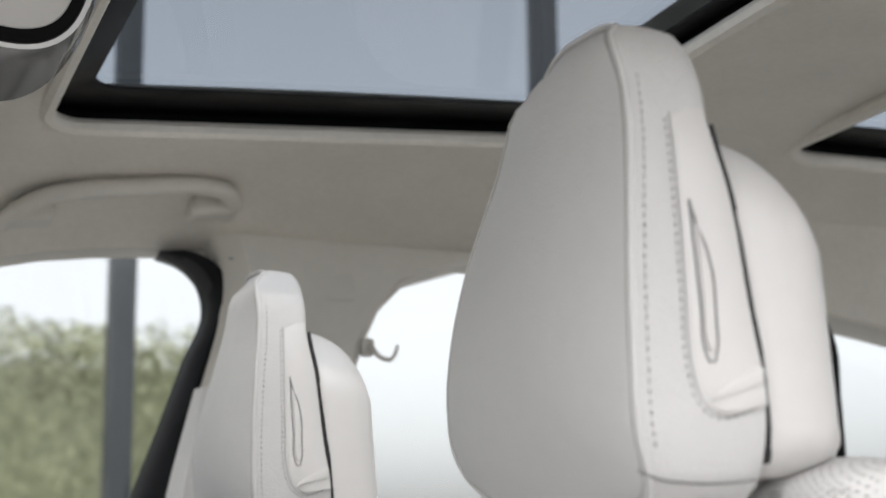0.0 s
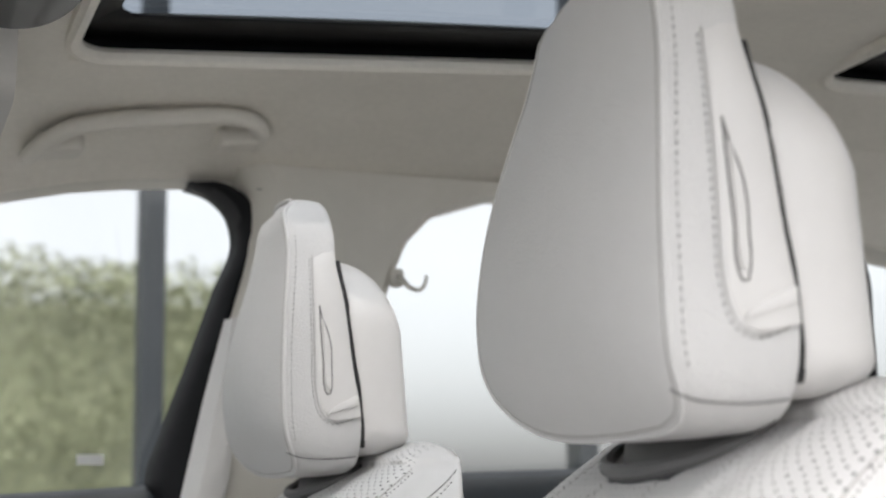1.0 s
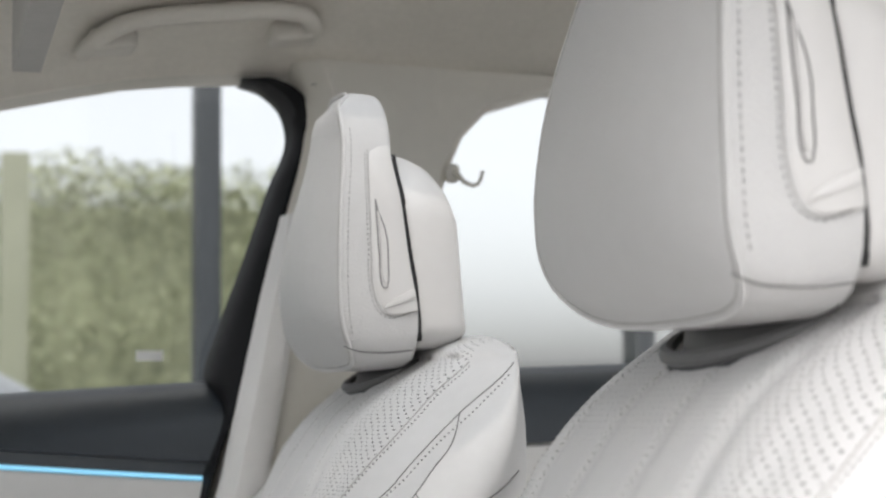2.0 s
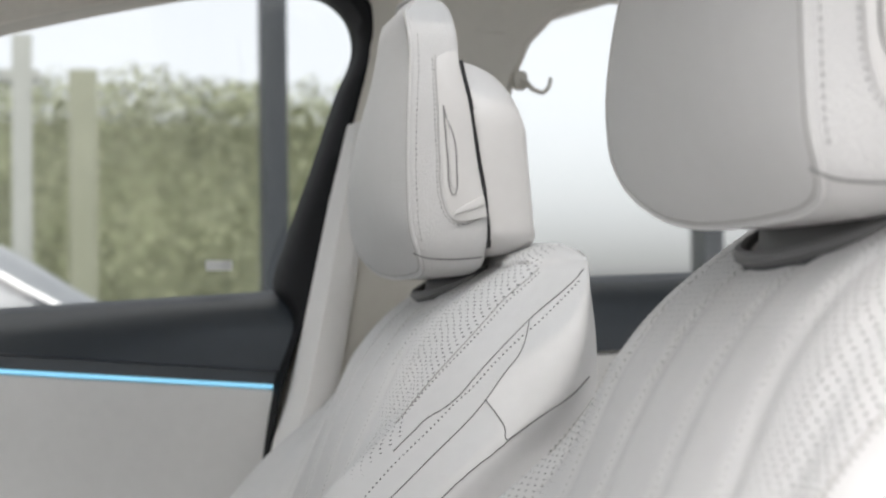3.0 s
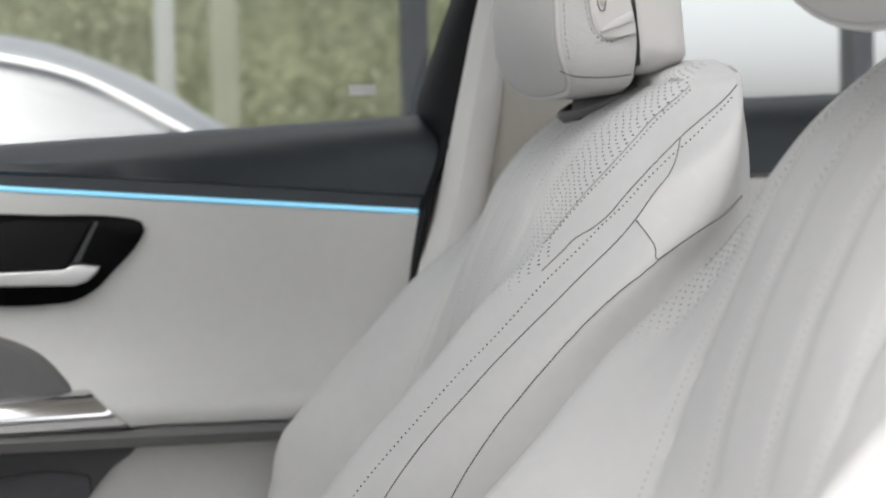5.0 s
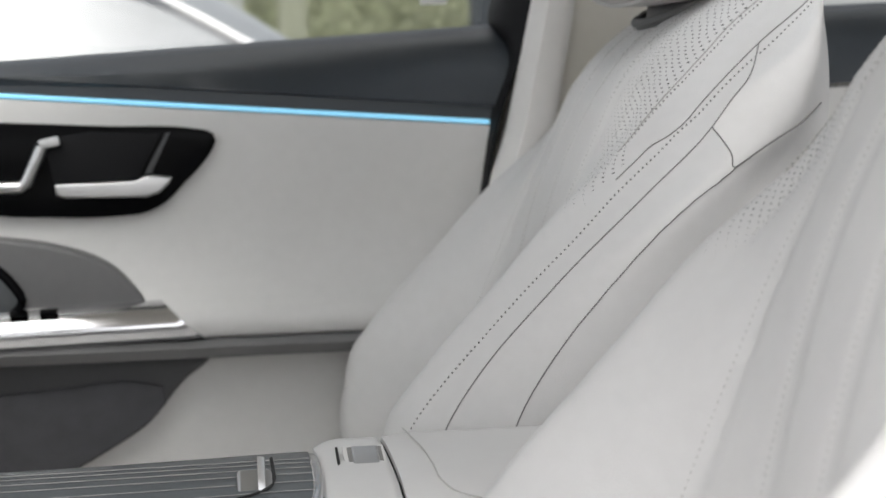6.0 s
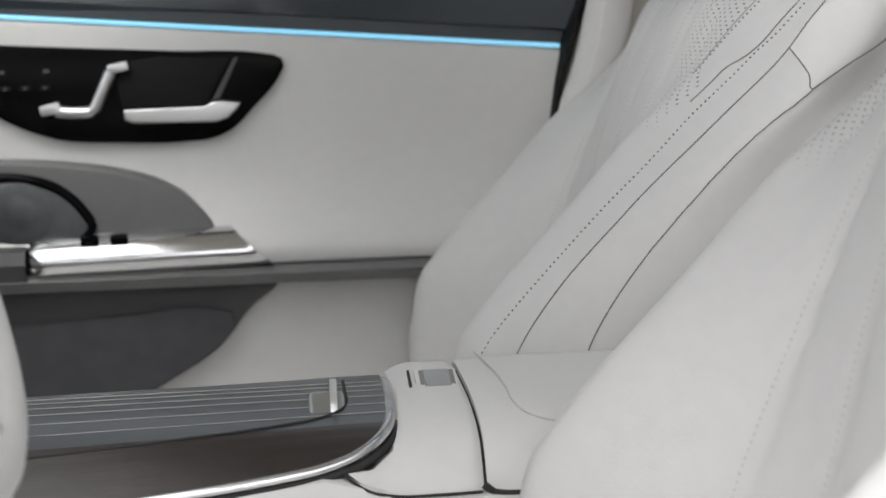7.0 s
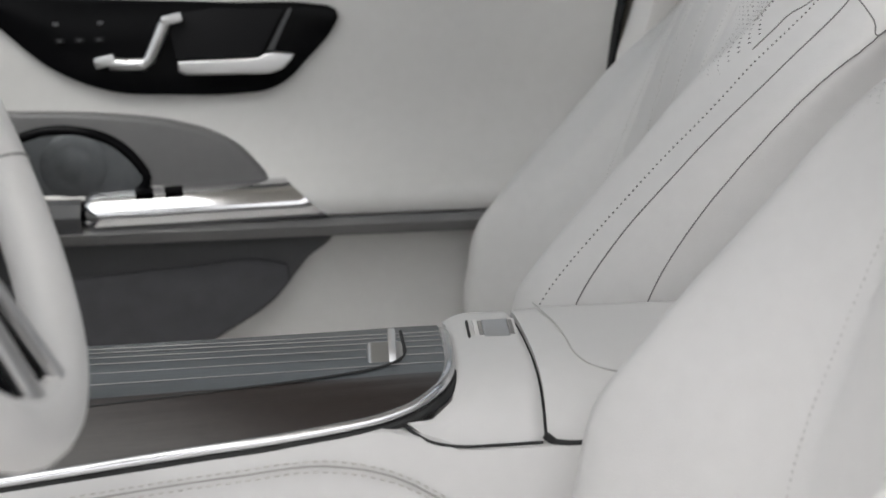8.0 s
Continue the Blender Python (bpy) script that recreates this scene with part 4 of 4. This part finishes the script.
# ---- far rear door ----
rear_door = thing("rear_door", "closed rear car door with dark shoulder and bright window", "car door")
lv = [(1.215, 1.030), (1.200, 1.045), (1.18, 1.046), (1.160, 1.036), (1.14, 1.012), (1.132, 0.985), (1.128, 0.958), (1.150, 0.955)]
part("shoulder", sheet([[(x, y, z + 0.03 * (x - 0.3)) for y, z in lv] for x in np.linspace(0.08, 1.2, 14)])[0], dark_trim, rear_door, "dark blue-black padded door shoulder")
lv = [(1.145, 0.955), (1.124, 0.954), (1.124, 0.945), (1.126, 0.87), (1.122, 0.80), (1.085, 0.75), (1.085, 0.71), (1.12, 0.70), (1.12, 0.32)]
part("door_card", sheet([[(x, y, z + 0.03 * (x - 0.3)) for y, z in lv] for x in np.linspace(0.05, 1.2, 14)])[0], card_pale, rear_door, "pale leather door card")
part("light_strip", tube([Vector((x, 1.126, 0.9555 + 0.03 * (x - 0.3))) for x in (0.1, 0.6, 1.15)], 0.002, 6), chrome, rear_door)
gl = part("window_pane", sheet([[(x, 1.205 - 0.07 * k, 1.03 + 0.03 * (x - 0.3) + (SIDE_TOP(x) - 1.03) * k) for k in np.linspace(0, 1, 5)] for x in np.linspace(0.14, 1.1, 12)])[0], window_glass, rear_door)
gl.visible_shadow = False

part("window_frame", tube(spline([(0.775, 1.10, 1.345), (0.80, 1.10, 1.30), (0.812, 1.11, 1.22), (0.83, 1.13, 1.06)], 24), 0.007, 10), black_matt, rear_door, "black rear window frame")

# ---- centre console ----
console = thing("centre_console", "pale leather centre console with dark striped wood deck", "centre console", (0.055, 0.083, -0.1288))
console.scale = (1.137, 1.137, 1.137)
# Section across the console, from the near foot over the top to the far side.
def deck_front(x):
    """The height of the deck's near lower rim."""
    return float(np.interp(x, [-1.1, -0.60, -0.495, -0.403, -0.36], [0.640, 0.684, 0.6955, 0.706, 0.712]))


def deck_top(x):
    return float(np.interp(x, [-1.1, -0.6, -0.34], [0.7265, 0.7255, 0.7275]))


# Striped deck: flat top that rolls down to the chrome rim.
DECK = [(0.445, 0.30), (0.440, 0.70), (0.428, 0.92), (0.412, 0.99), (0.400, 1.0), (0.385, 0.995), (0.360, 0.97), (0.335, 0.90), (0.315, 0.79), (0.298, 0.58), (0.284, 0.30), (0.272, 0.0)]


def deck_end(y):
    """The rear end of the deck, a curve that sweeps round to the chrome rim."""
    return float(np.interp(y, [0.270, 0.271, 0.274, 0.280, 0.286, 0.300, 0.318, 0.335, 0.365, 0.45], [-0.430, -0.405, -0.380, -0.362, -0.352, -0.345, -0.341, -0.3395, -0.3385, -0.338]))


def deck_point(f, y, k):
    x = -1.1 + (deck_end(y) + 1.1) * k
    low, top = deck_front(min(x, -0.36)), deck_top(x)
    return Vector((x, y, low + (top - low) * f))


prof = spline([(y, f, 0) for y, f in DECK], 60)
rows = [[deck_point(min(1, max(0, q.y)), q.x, k) for q in prof] for k in np.linspace(0, 1, 60)]
split = max(i for i, q in enumerate(prof) if q.x > 0.3095)
deck = part("deck", sheet([r[split:] for r in rows])[0], wood, console, "dark brown open-pore wood side of the deck")
part("deck_lid", sheet([r[: split + 1] for r in rows])[0], wood_lid, console, "open-pore wood lid with reflected sky in its colour and fine inlaid lines")
# Inlaid lines.
for y in (0.404, 0.393, 0.380, 0.365, 0.347, 0.3285):
    f = float(np.interp(y, [p[0] for p in reversed(DECK)], [p[1] for p in reversed(DECK)]))
    line = [deck_point(f, y, k) + Vector((0, -0.0004, 0.0005)) for k in np.linspace(0.0, 1.0, 30)]
    part("inlay_line", tube(line, 0.00030, 5), inlay_silver, deck)
# Sliding lid: its rim is a dark joint that turns up to the latch.
def lid_at(x, y):
    f = float(np.interp(y, [p[0] for p in reversed(DECK)], [p[1] for p in reversed(DECK)]))
    return Vector((x, y, deck_front(x) + (deck_top(x) - deck_front(x)) * f))


joint = [lid_at(x, y) + Vector((0, -0.0003, 0.0004)) for x, y in ((-1.0, 0.298), (-0.55, 0.305), (-0.468, 0.3095), (-0.402, 0.317), (-0.380, 0.3235), (-0.367, 0.335), (-0.363, 0.352), (-0.3625, 0.38), (-0.3625, 0.41))]
part("lid_joint", tube(spline(joint, 80), 0.0011, 6), rubber, deck)
lt = Matrix.Rotation(radians(24), 4, "X")
pad_o = [lt @ Vector((x, y, 0)) + Vector((-0.3735, 0.345, 0.7238)) for x, y in rounded(-0.0115, 0.0095, -0.0150, 0.0140, 0.006, 0.004, 5)]
latch = part("lid_latch", plate(pad_o, lt @ Vector((0, 0, 1)), 0.0055, 0.0026, 3), silver, console, "small silver sliding lid latch")
fin = [lt @ Vector((0.000, y, z)) + Vector((-0.3725, 0.345, 0.7238)) for y, z in ((-0.010, 0.004), (-0.008, 0.0075), (0.0, 0.0105), (0.006, 0.0145), (0.0105, 0.0160), (0.0130, 0.0145), (0.0130, 0.004))]
part("latch_fin", plate(fin, (1, 0, 0), 0.0046, 0.0018), silver, latch)
# Chrome rim round the deck's near side and rear end.
rim_pts = spline([(-1.1, 0.270, 0.633), (-0.8, 0.270, 0.665), (-0.587, 0.270, 0.685), (-0.495, 0.270, 0.6955), (-0.43, 0.270, 0.7025), (-0.403, 0.271, 0.706), (-0.380, 0.274, 0.7095), (-0.362, 0.280, 0.7145), (-0.352, 0.287, 0.719), (-0.345, 0.300, 0.7225), (-0.341, 0.318, 0.7255), (-0.3395, 0.338, 0.7268), (-0.3385, 0.365, 0.7280), (-0.338, 0.40, 0.7280), (-0.338, 0.43, 0.7235)], 140)
part("chrome_rim", tube([p + Vector((0.002, -0.002, -0.001)) for p in rim_pts], 0.0033, 12), rim_satin, console, "polished chrome rim")
part("rim_shadow_gap", tube([p + Vector((0.0055, -0.0035, -0.0055)) for p in rim_pts], 0.0026, 8), rubber, console)
# Pale leather body below.
BODY = [(0.262, 0.30), (0.258, 0.50), (0.256, 0.60), (0.257, 0.645), (0.260, 0.672), (0.264, 0.6835)]
rows = []
for x in np.linspace(-1.1, 0.15, 60):
    lim = float(np.interp(x, [-0.372, -0.362, -0.348, -0.335], [0.704, 0.7005, 0.6925, 0.690])) if x > -0.372 else deck_front(x) - 0.006
    rows.append([(x, y, 0.30 + (z - 0.30) * (lim - 0.30) / 0.3835) for y, z in BODY] + [(x, 0.275, lim + 0.003), (x, 0.36, lim - 0.01), (x, 0.42, lim - 0.01), (x, 0.450, lim - 0.02), (x, 0.452, 0.30)])
body = part("console_body", sheet(rows)[0], leather_smooth, console, "pale leather console side")
for off in (-0.0030, 0.0030):
    run = [Vector((x, 0.2555, z + off)) for x, z in ((-0.75, 0.645), (-0.60, 0.668), (-0.541, 0.6755), (-0.465, 0.6840), (-0.404, 0.6870), (-0.374, 0.6795), (-0.347, 0.664), (-0.31, 0.635), (-0.29, 0.60))]
    run = spline(run, 90)
    part("stitching", stitches(run, [Vector((0, -1, 0.1))] * 90, 0.0034, 0.0018, 0.0006), thread, body)
run = spline([Vector((x, 0.2562, z)) for x, z in ((-0.75, 0.645), (-0.60, 0.668), (-0.541, 0.6755), (-0.465, 0.6840), (-0.404, 0.6870), (-0.374, 0.6795), (-0.347, 0.664), (-0.31, 0.635), (-0.29, 0.60))], 80)
part("seam", tube(run, 0.0006, 5), seam_soft, body)
# Armrest front block and the padded lid behind it.
def block(x0, x1, top_near, far=0.462, foot=(0.690, 0.690), lead=0.0, inset=0.0, n=24):
    """A rounded block across the console; its front end follows the deck's rear rim when lead is set."""
    rows = []
    for k in np.linspace(0, 1, n):
        e = min(1.0, min(k, 1 - k) * n / 3.0) if lead == 0 else min(1.0, (1 - k) * n / 3.0)
        shrink = 0.003 * (1 - math.sin(e * math.pi / 2)) + inset
        sec = [(0.268, 0.0), (0.270, 0.10), (0.275, 0.35), (0.285, 0.62), (0.300, 0.80), (0.325, 0.92), (0.355, 0.975), (0.395, 1.0), (0.425, 1.0), (0.445, 0.96), (far - 0.006, 0.82), (far, 0.6), (far, 0.0)]
        row = []
        for y, f in sec:
            fr = x0
            if lead:
                fr = float(np.interp(f, [0.0, 0.10, 0.35, 0.62, 0.8, 0.92, 1.0], [-0.350, -0.366, -0.352, -0.340, -0.337, -0.335, -0.333])) if y < 0.45 else -0.333
            x = fr + (x1 - fr) * k
            low = foot[0] + (foot[1] - foot[0]) * k
            if lead:
                low = float(np.interp(x, [-0.367, -0.350, -0.335, -0.29], [0.704, 0.693, 0.691, 0.691]))
            row.append((x, y + (shrink if y < 0.5 else -shrink), low + (top_near - low) * f - shrink * f - (0.006 * max(0.0, 1 - k / 0.4) ** 2 * f if lead else 0.0)))
        rows.append(row)
    return solid(rows)


nose = part("armrest_nose", block(-0.335, -0.2905, 0.7325, lead=1.0), leather_smooth, console, "smooth pale leather nose of the armrest")
lid = part("armrest_lid", block(-0.2885, 0.06, 0.7345, foot=(0.688, 0.684), n=40), leather_smooth, console, "padded pale leather armrest lid")
part("lid_gap", block(-0.294, -0.284, 0.7315, far=0.458, foot=(0.690, 0.690), inset=0.0042), rubber, console)
part("lid_gap", tube(spline([(-0.2908, 0.2690, 0.6955), (-0.2871, 0.2685, 0.6918), (-0.2798, 0.2668, 0.6905), (-0.26, 0.2665, 0.6903), (0.0, 0.2665, 0.6890)], 40), 0.0022, 8), rubber, console)
part("nose_gap", tube(spline([(-0.3690, 0.2700, 0.7062), (-0.3647, 0.2680, 0.7023), (-0.3605, 0.2658, 0.6995), (-0.3546, 0.2640, 0.6965), (-0.3421, 0.2650, 0.6930), (-0.3171, 0.2668, 0.6917), (-0.2919, 0.2675, 0.6920)], 50), 0.0010, 6), rubber, console)
seam = spline([Vector((x, y, z)) for x, y, z in ((-0.274, 0.45, 0.7379), (-0.2715, 0.41, 0.7385), (-0.2692, 0.383, 0.7382), (-0.2675, 0.345, 0.7362), (-0.2656, 0.317, 0.7322), (-0.259, 0.303, 0.7285), (-0.2463, 0.2955, 0.7258), (-0.20, 0.2935, 0.7246), (0.04, 0.2935, 0.7246))], 90)
part("seam", tube([p + Vector((0, -0.0003, 0.0007 - 0.004 * min(1.0, (p.z - 0.688) / 0.05))) for p in seam], 0.00055, 5), seam_pale, lid)
# Release button set into the nose, with a thin slot ahead of it.
tilt = Matrix.Rotation(radians(14), 4, "X")
part("button_slot", box((0.0016, 0.034, 0.0022), (-0.3225, 0.374, 0.7318), 0.0004, tilt), rubber, nose)
part("button_bezel", box((0.0260, 0.0370, 0.0024), (-0.3060, 0.374, 0.7314), 0.0009, tilt), plastic_pale, nose)
part("button_well", box((0.0215, 0.031, 0.0030), (-0.3055, 0.374, 0.7316), 0.0006, tilt), groove, nose)
part("release_button", box((0.0165, 0.030, 0.0040), (-0.3055, 0.374, 0.7322), 0.0018, tilt, seg=3), silver, nose, "smooth silver release button")

# ---- steering wheel ----
wheel = thing("steering_wheel", "pale leather steering wheel with silver trimmed spokes", "steering wheel", (-0.606, HALF, 0.912))
WT = Matrix.Rotation(radians(-24), 4, "Y")
rimr = 0.178
pts = [WT @ Vector((0, rimr * math.cos(a), rimr * 0.985 * math.sin(a))) for a in (2 * math.pi * k / 96 for k in range(96))]
rows = []
for i, p in enumerate(pts):
    way = (pts[(i + 1) % 96] - pts[i - 1]).normalized()
    n = WT.to_3x3() @ Vector((1, 0, 0))
    o = way.cross(n).normalized()
    rows.append([p + 0.0160 * math.cos(w) * o + 0.0150 * math.sin(w) * n for w in (2 * math.pi * k / 16 for k in range(16))])
bm, _ = sheet(rows + rows[:1], True)
bmesh.ops.remove_doubles(bm, verts=bm.verts, dist=1e-6)
rimo = part("rim", bm, leather_smooth, wheel, "pale leather steering wheel rim")
for k in (200, 338, 22, 158):
    a = radians(k)
    cut = [WT @ Vector((0.0152 * math.sin(w), (rimr + 0.0163 * math.cos(w)) * math.cos(a), (rimr + 0.0163 * math.cos(w)) * math.sin(a))) for w in np.linspace(0, 2 * math.pi, 25)]
    part("seam", tube(cut, 0.0007, 5), groove, rimo)
hub = [[WT @ Vector((x, 0.078 * k * math.cos(a) * (1.0 if math.sin(a) > 0 else 0.9), 0.070 * k * math.sin(a))) for a in (2 * math.pi * j / 40 for j in range(40))] for x, k in ((-0.05, 0.7), (-0.04, 0.95), (-0.005, 1.0), (0.008, 0.93), (0.014, 0.7), (0.016, 0.2))]
part("hub", solid(hub), leather_smooth, wheel, "pale leather hub cover")
for a0 in (8, 172, 262, 278):
    a = radians(a0)
    ends = [Vector((-0.012, 0.060 * math.cos(a), 0.055 * math.sin(a))), Vector((-0.008, 0.12 * math.cos(a), 0.12 * math.sin(a))), Vector((-0.004, 0.166 * math.cos(a), 0.164 * math.sin(a)))]
    part("spoke", tube([WT @ p for p in spline(ends, 8)], lambda k: 0.015 - 0.003 * k, 10, flat=0.5), black_gloss, wheel)
    part("spoke_trim", tube([WT @ (p + Vector((0.008, 0.004, 0.0))) for p in spline(ends, 8)], 0.0125, 12, flat=0.5), silver, wheel, "silver spoke trim")
part("column", tube([WT @ Vector((-0.35, 0, 0)), WT @ Vector((-0.04, 0, 0))], 0.05, 20), black_matt, wheel)

# ---- dashboard, behind the wheel ----
dash = thing("dashboard", "dark padded dashboard top with pale lower half", "dashboard")
rows = [[(x, y, z) for x, z in ((-1.2, 1.0), (-1.05, 1.015), (-0.90, 1.0), (-0.86, 0.97), (-0.88, 0.92), (-0.95, 0.90))] for y in np.linspace(-0.12, 1.12, 20)]
part("dash_top", sheet(rows)[0], dark_trim, dash)
rows = [[(x, y, z) for x, z in ((-0.95, 0.90), (-0.88, 0.89), (-0.88, 0.80), (-0.95, 0.62), (-1.15, 0.45))] for y in np.linspace(-0.12, 1.12, 20)]
part("dash_lower", sheet(rows)[0], leather_smooth, dash)

# ---- mirror and visor ----
mirror = thing("rear_view_mirror", "interior rear view mirror with pale housing and black bezel", "mirror", (-0.314, 0.50, 1.454))
MT = look((0, 0, 0), (-0.08, -1.18, -0.43)).to_3x3().to_4x4() @ Matrix.Rotation(radians(20), 4, "Z")


def oval(depth, wide, tall, drop=0.0, n=56):
    """A rounded ring square to the mirror's line of sight; depth grows towards the driver."""
    return [MT @ Vector((wide * math.copysign(abs(math.cos(a)) ** 0.7, math.cos(a)), tall * math.copysign(abs(math.sin(a)) ** 0.8, math.sin(a)) - drop, -depth)) for a in (2 * math.pi * j / n for j in range(n))]


part("mirror_face", solid([oval(-0.060, 0.060, 0.050, 0.030), oval(-0.050, 0.090, 0.085, 0.022), oval(-0.028, 0.100, 0.090, 0.014), oval(-0.008, 0.098, 0.066, 0.003), oval(0.0, 0.094, 0.0565)]), shell_gloss, mirror, "grey reflecting lower shell")
part("bezel", solid([oval(-0.001, 0.0945, 0.057), oval(0.004, 0.094, 0.0565), oval(0.005, 0.088, 0.051)]), silver, mirror, "thin silver rim")
part("dark_band", solid([oval(0.004, 0.0905, 0.0535), oval(0.0075, 0.089, 0.052), oval(0.008, 0.078, 0.042)]), black_gloss, mirror, "black gloss band")
part("housing", solid([oval(0.006, 0.081, 0.0425), oval(0.011, 0.079, 0.041), oval(0.014, 0.060, 0.028), oval(0.015, 0.02, 0.01)]), plastic_pale, mirror, "pale plastic housing")
part("stem", tube([MT @ Vector((0, 0, 0.03)), Vector((-0.06, 0.05, 0.05))], 0.012, 10), plastic_pale, mirror)
visor = thing("sun_visor", "pale beige sun visor folded under the roof front", "sun visor")
rows = [[(x, y, z) for y, z in rounded(0.62, 0.98, 1.325, 1.47, 0.03, 0.02, 5)] for x in (-0.308, -0.302, -0.288, -0.282)]
part("visor_panel", solid(rows), visor_grey, visor)

# ---- outside ----
def post(name, x, y, half, z1, mat, label, lean=0.0, depth=None):
    ob = thing(name, label, "post", (x, y, 0), "posts outside")
    part("shaft", box((2 * half, 2 * (depth or half), z1), (0, 0, z1 / 2), min(half, 0.03) * 0.3), mat, ob)
    part("foot", box((4 * half, 4 * (depth or half), 0.03), (0, 0, 0.015), 0.005), mat, ob)
    return ob


post("steel_column", 0.275, 3.4, 0.030, 4.2, steel_dark, "dark grey steel column of the canopy outside", depth=0.05)
post("steel_column", 1.435, 3.4, 0.027, 4.2, steel_dark, "dark grey steel column of the canopy outside", depth=0.05)
post("frame_post", -0.31, 5.0, 0.033, 2.0, steel_pale, "pale steel frame post beside the hedge")
post("frame_post", 0.05, 8.35, 0.075, 2.42, post_green, "wide grey-green post against the hedge")
beam = thing("frame_beam", "pale horizontal steel rail between the posts", "beam", (-3.2, 5.0, 1.86))
part("rail", box((5.9, 0.06, 0.045), (0, 0, 0), 0.01), steel_pale, beam)


def hedge(name, x0, x1, y0, y1, h0, h1, count, label):
    """A hedge of many single leaves round short stems."""
    ob = thing(name, label, "hedge", ((x0 + x1) / 2, (y0 + y1) / 2, 0))
    rnd = random.Random(7)
    pts, quads = [], []
    for _ in range(count):
        x, y = rnd.uniform(x0, x1), rnd.uniform(y0, y1)
        k = (x - x0) / (x1 - x0)
        crest = h0 + (h1 - h0) * k + 0.10 * noise.noise(Vector((x * 1.3, 0, 3.1))) + 0.06 * noise.noise(Vector((x * 4.0, y, 1.0)))
        z = 0.1 + (crest - 0.1) * rnd.random() ** 0.8
        clump = noise.noise(Vector((x * 1.5, y * 1.5, z * 1.8)))
        if clump < -0.25 and rnd.random() < 0.5:
            continue
        s = rnd.uniform(0.014, 0.034)
        m = Matrix.Translation((x - ob.location.x, y - ob.location.y, z)) @ Euler((rnd.uniform(-1, 1), rnd.uniform(-1, 1), rnd.uniform(0, 6.28))).to_matrix().to_4x4()
        quads.append(tuple(range(len(pts), len(pts) + 4)))
        pts += [m @ Vector(p) for p in ((-s, 0, 0), (0, -s * 0.5, 0.006), (s, 0, 0), (0, s * 0.5, 0.006))]
    me = bpy.data.meshes.new("foliage")
    me.from_pydata(pts, [], quads)
    me.materials.append(leaf)
    new("foliage", me).parent = ob
    core = [[(x - ob.location.x, y0 + 0.25 + 0.12 * noise.noise(Vector((x * 2, z * 2, 0))) - ob.location.y, z) for z in np.linspace(0.0, h0 - 0.25, 14)] for x in np.linspace(x0, x1, 80)]
    part("inner_growth", sheet(core)[0], leaf, ob)
    bm = bmesh.new()
    for i in range(int((x1 - x0) * 2)):
        x = x0 + (x1 - x0) * (i + 0.5) / int((x1 - x0) * 2) - ob.location.x
        tube([(x, 0, 0), (x + 0.05, 0.03, 0.6), (x - 0.04, -0.02, 1.3)], lambda k: 0.035 * (1 - 0.6 * k), 6, bm)
    part("stems", bm, bark, ob)
    return tagged(ob, kind="stuff")


hedge("hedge", -5.0, 2.1, 8.6, 10.0, 2.45, 2.5, 130000, "olive green leafy hedge across the yard")
# Parked silver car.
parked = thing("parked_car", "silver saloon car parked across the yard", "car", (-1.46, 3.9, 0.02))
TOPLINE = curve_table([-2.3, -1.9, -1.2, -0.7, -0.2, 0.3, 0.6, 0.837, 0.995, 1.128, 1.262, 1.5, 1.75, 2.1, 2.35], [0.60, 0.76, 0.90, 1.12, 1.27, 1.325, 1.315, 1.286, 1.23, 1.165, 1.08, 0.97, 0.93, 0.90, 0.70])
TRIM = curve_table([-0.75, -0.2, 0.3, 0.56, 0.685, 0.81, 0.934, 1.06, 1.135, 1.25], [1.02, 1.19, 1.24, 1.242, 1.232, 1.212, 1.175, 1.112, 1.067, 1.005])
BELTLINE = table([-2.3, -1.2, 0.0, 1.75, 2.35], [0.6, 0.82, 0.88, 0.92, 0.7])
rows = []
for x in np.linspace(-2.3, 2.35, 60):
    t, b = TOPLINE(x), min(BELTLINE(x), TOPLINE(x) - 0.01)
    rows.append([(x, s * w, z) for s, w, z in ((-1, 0.80, 0.22), (-1, 0.90, 0.45), (-1, 0.885, b * 0.85), (-1, 0.85, b), (-1, 0.64, b + (t - b) * 0.85), (-1, 0.45, t), (0, 0.0, t + 0.02), (1, 0.45, t), (1, 0.64, b + (t - b) * 0.85), (1, 0.85, b), (1, 0.885, b * 0.85), (1, 0.90, 0.45), (1, 0.80, 0.22))])
cbody = part("body", solid(rows), paint_silver, parked)
for s in (-1, 1):
    def flank(x, z):
        """A point of the sloping side above the belt."""
        t, b = TOPLINE(x), BELTLINE(x)
        return Vector((x, s * (0.85 - 0.21 * (z - b) / (0.85 * (t - b))), z))
    gr = [[flank(x, BELTLINE(x) + 0.02 + (TRIM(x) - 0.012 - BELTLINE(x) - 0.02) * k) + Vector((0, s * 0.006, 0)) for k in (0.0, 0.5, 1.0)] for x in np.linspace(-0.55, 1.2, 30)]
    part("side_window", sheet(gr)[0], car_window, cbody)
    part("window_trim", tube([flank(x, TRIM(x)) + Vector((0, s * 0.008, 0)) for x in np.linspace(-0.7, 1.25, 50)], 0.017, 8), chrome, cbody, "chrome window trim")
    for x in (-1.45, 1.4):
        tyre = tube([Vector((x, s * 0.72, 0.33)), Vector((x, s * 0.92, 0.33))], 0.33, 28)
        ty = part("wheel", tyre, rubber, parked)
        part("rim", tube([Vector((x, s * 0.90, 0.33)), Vector((x, s * 0.93, 0.33))], 0.23, 28), silver, ty)
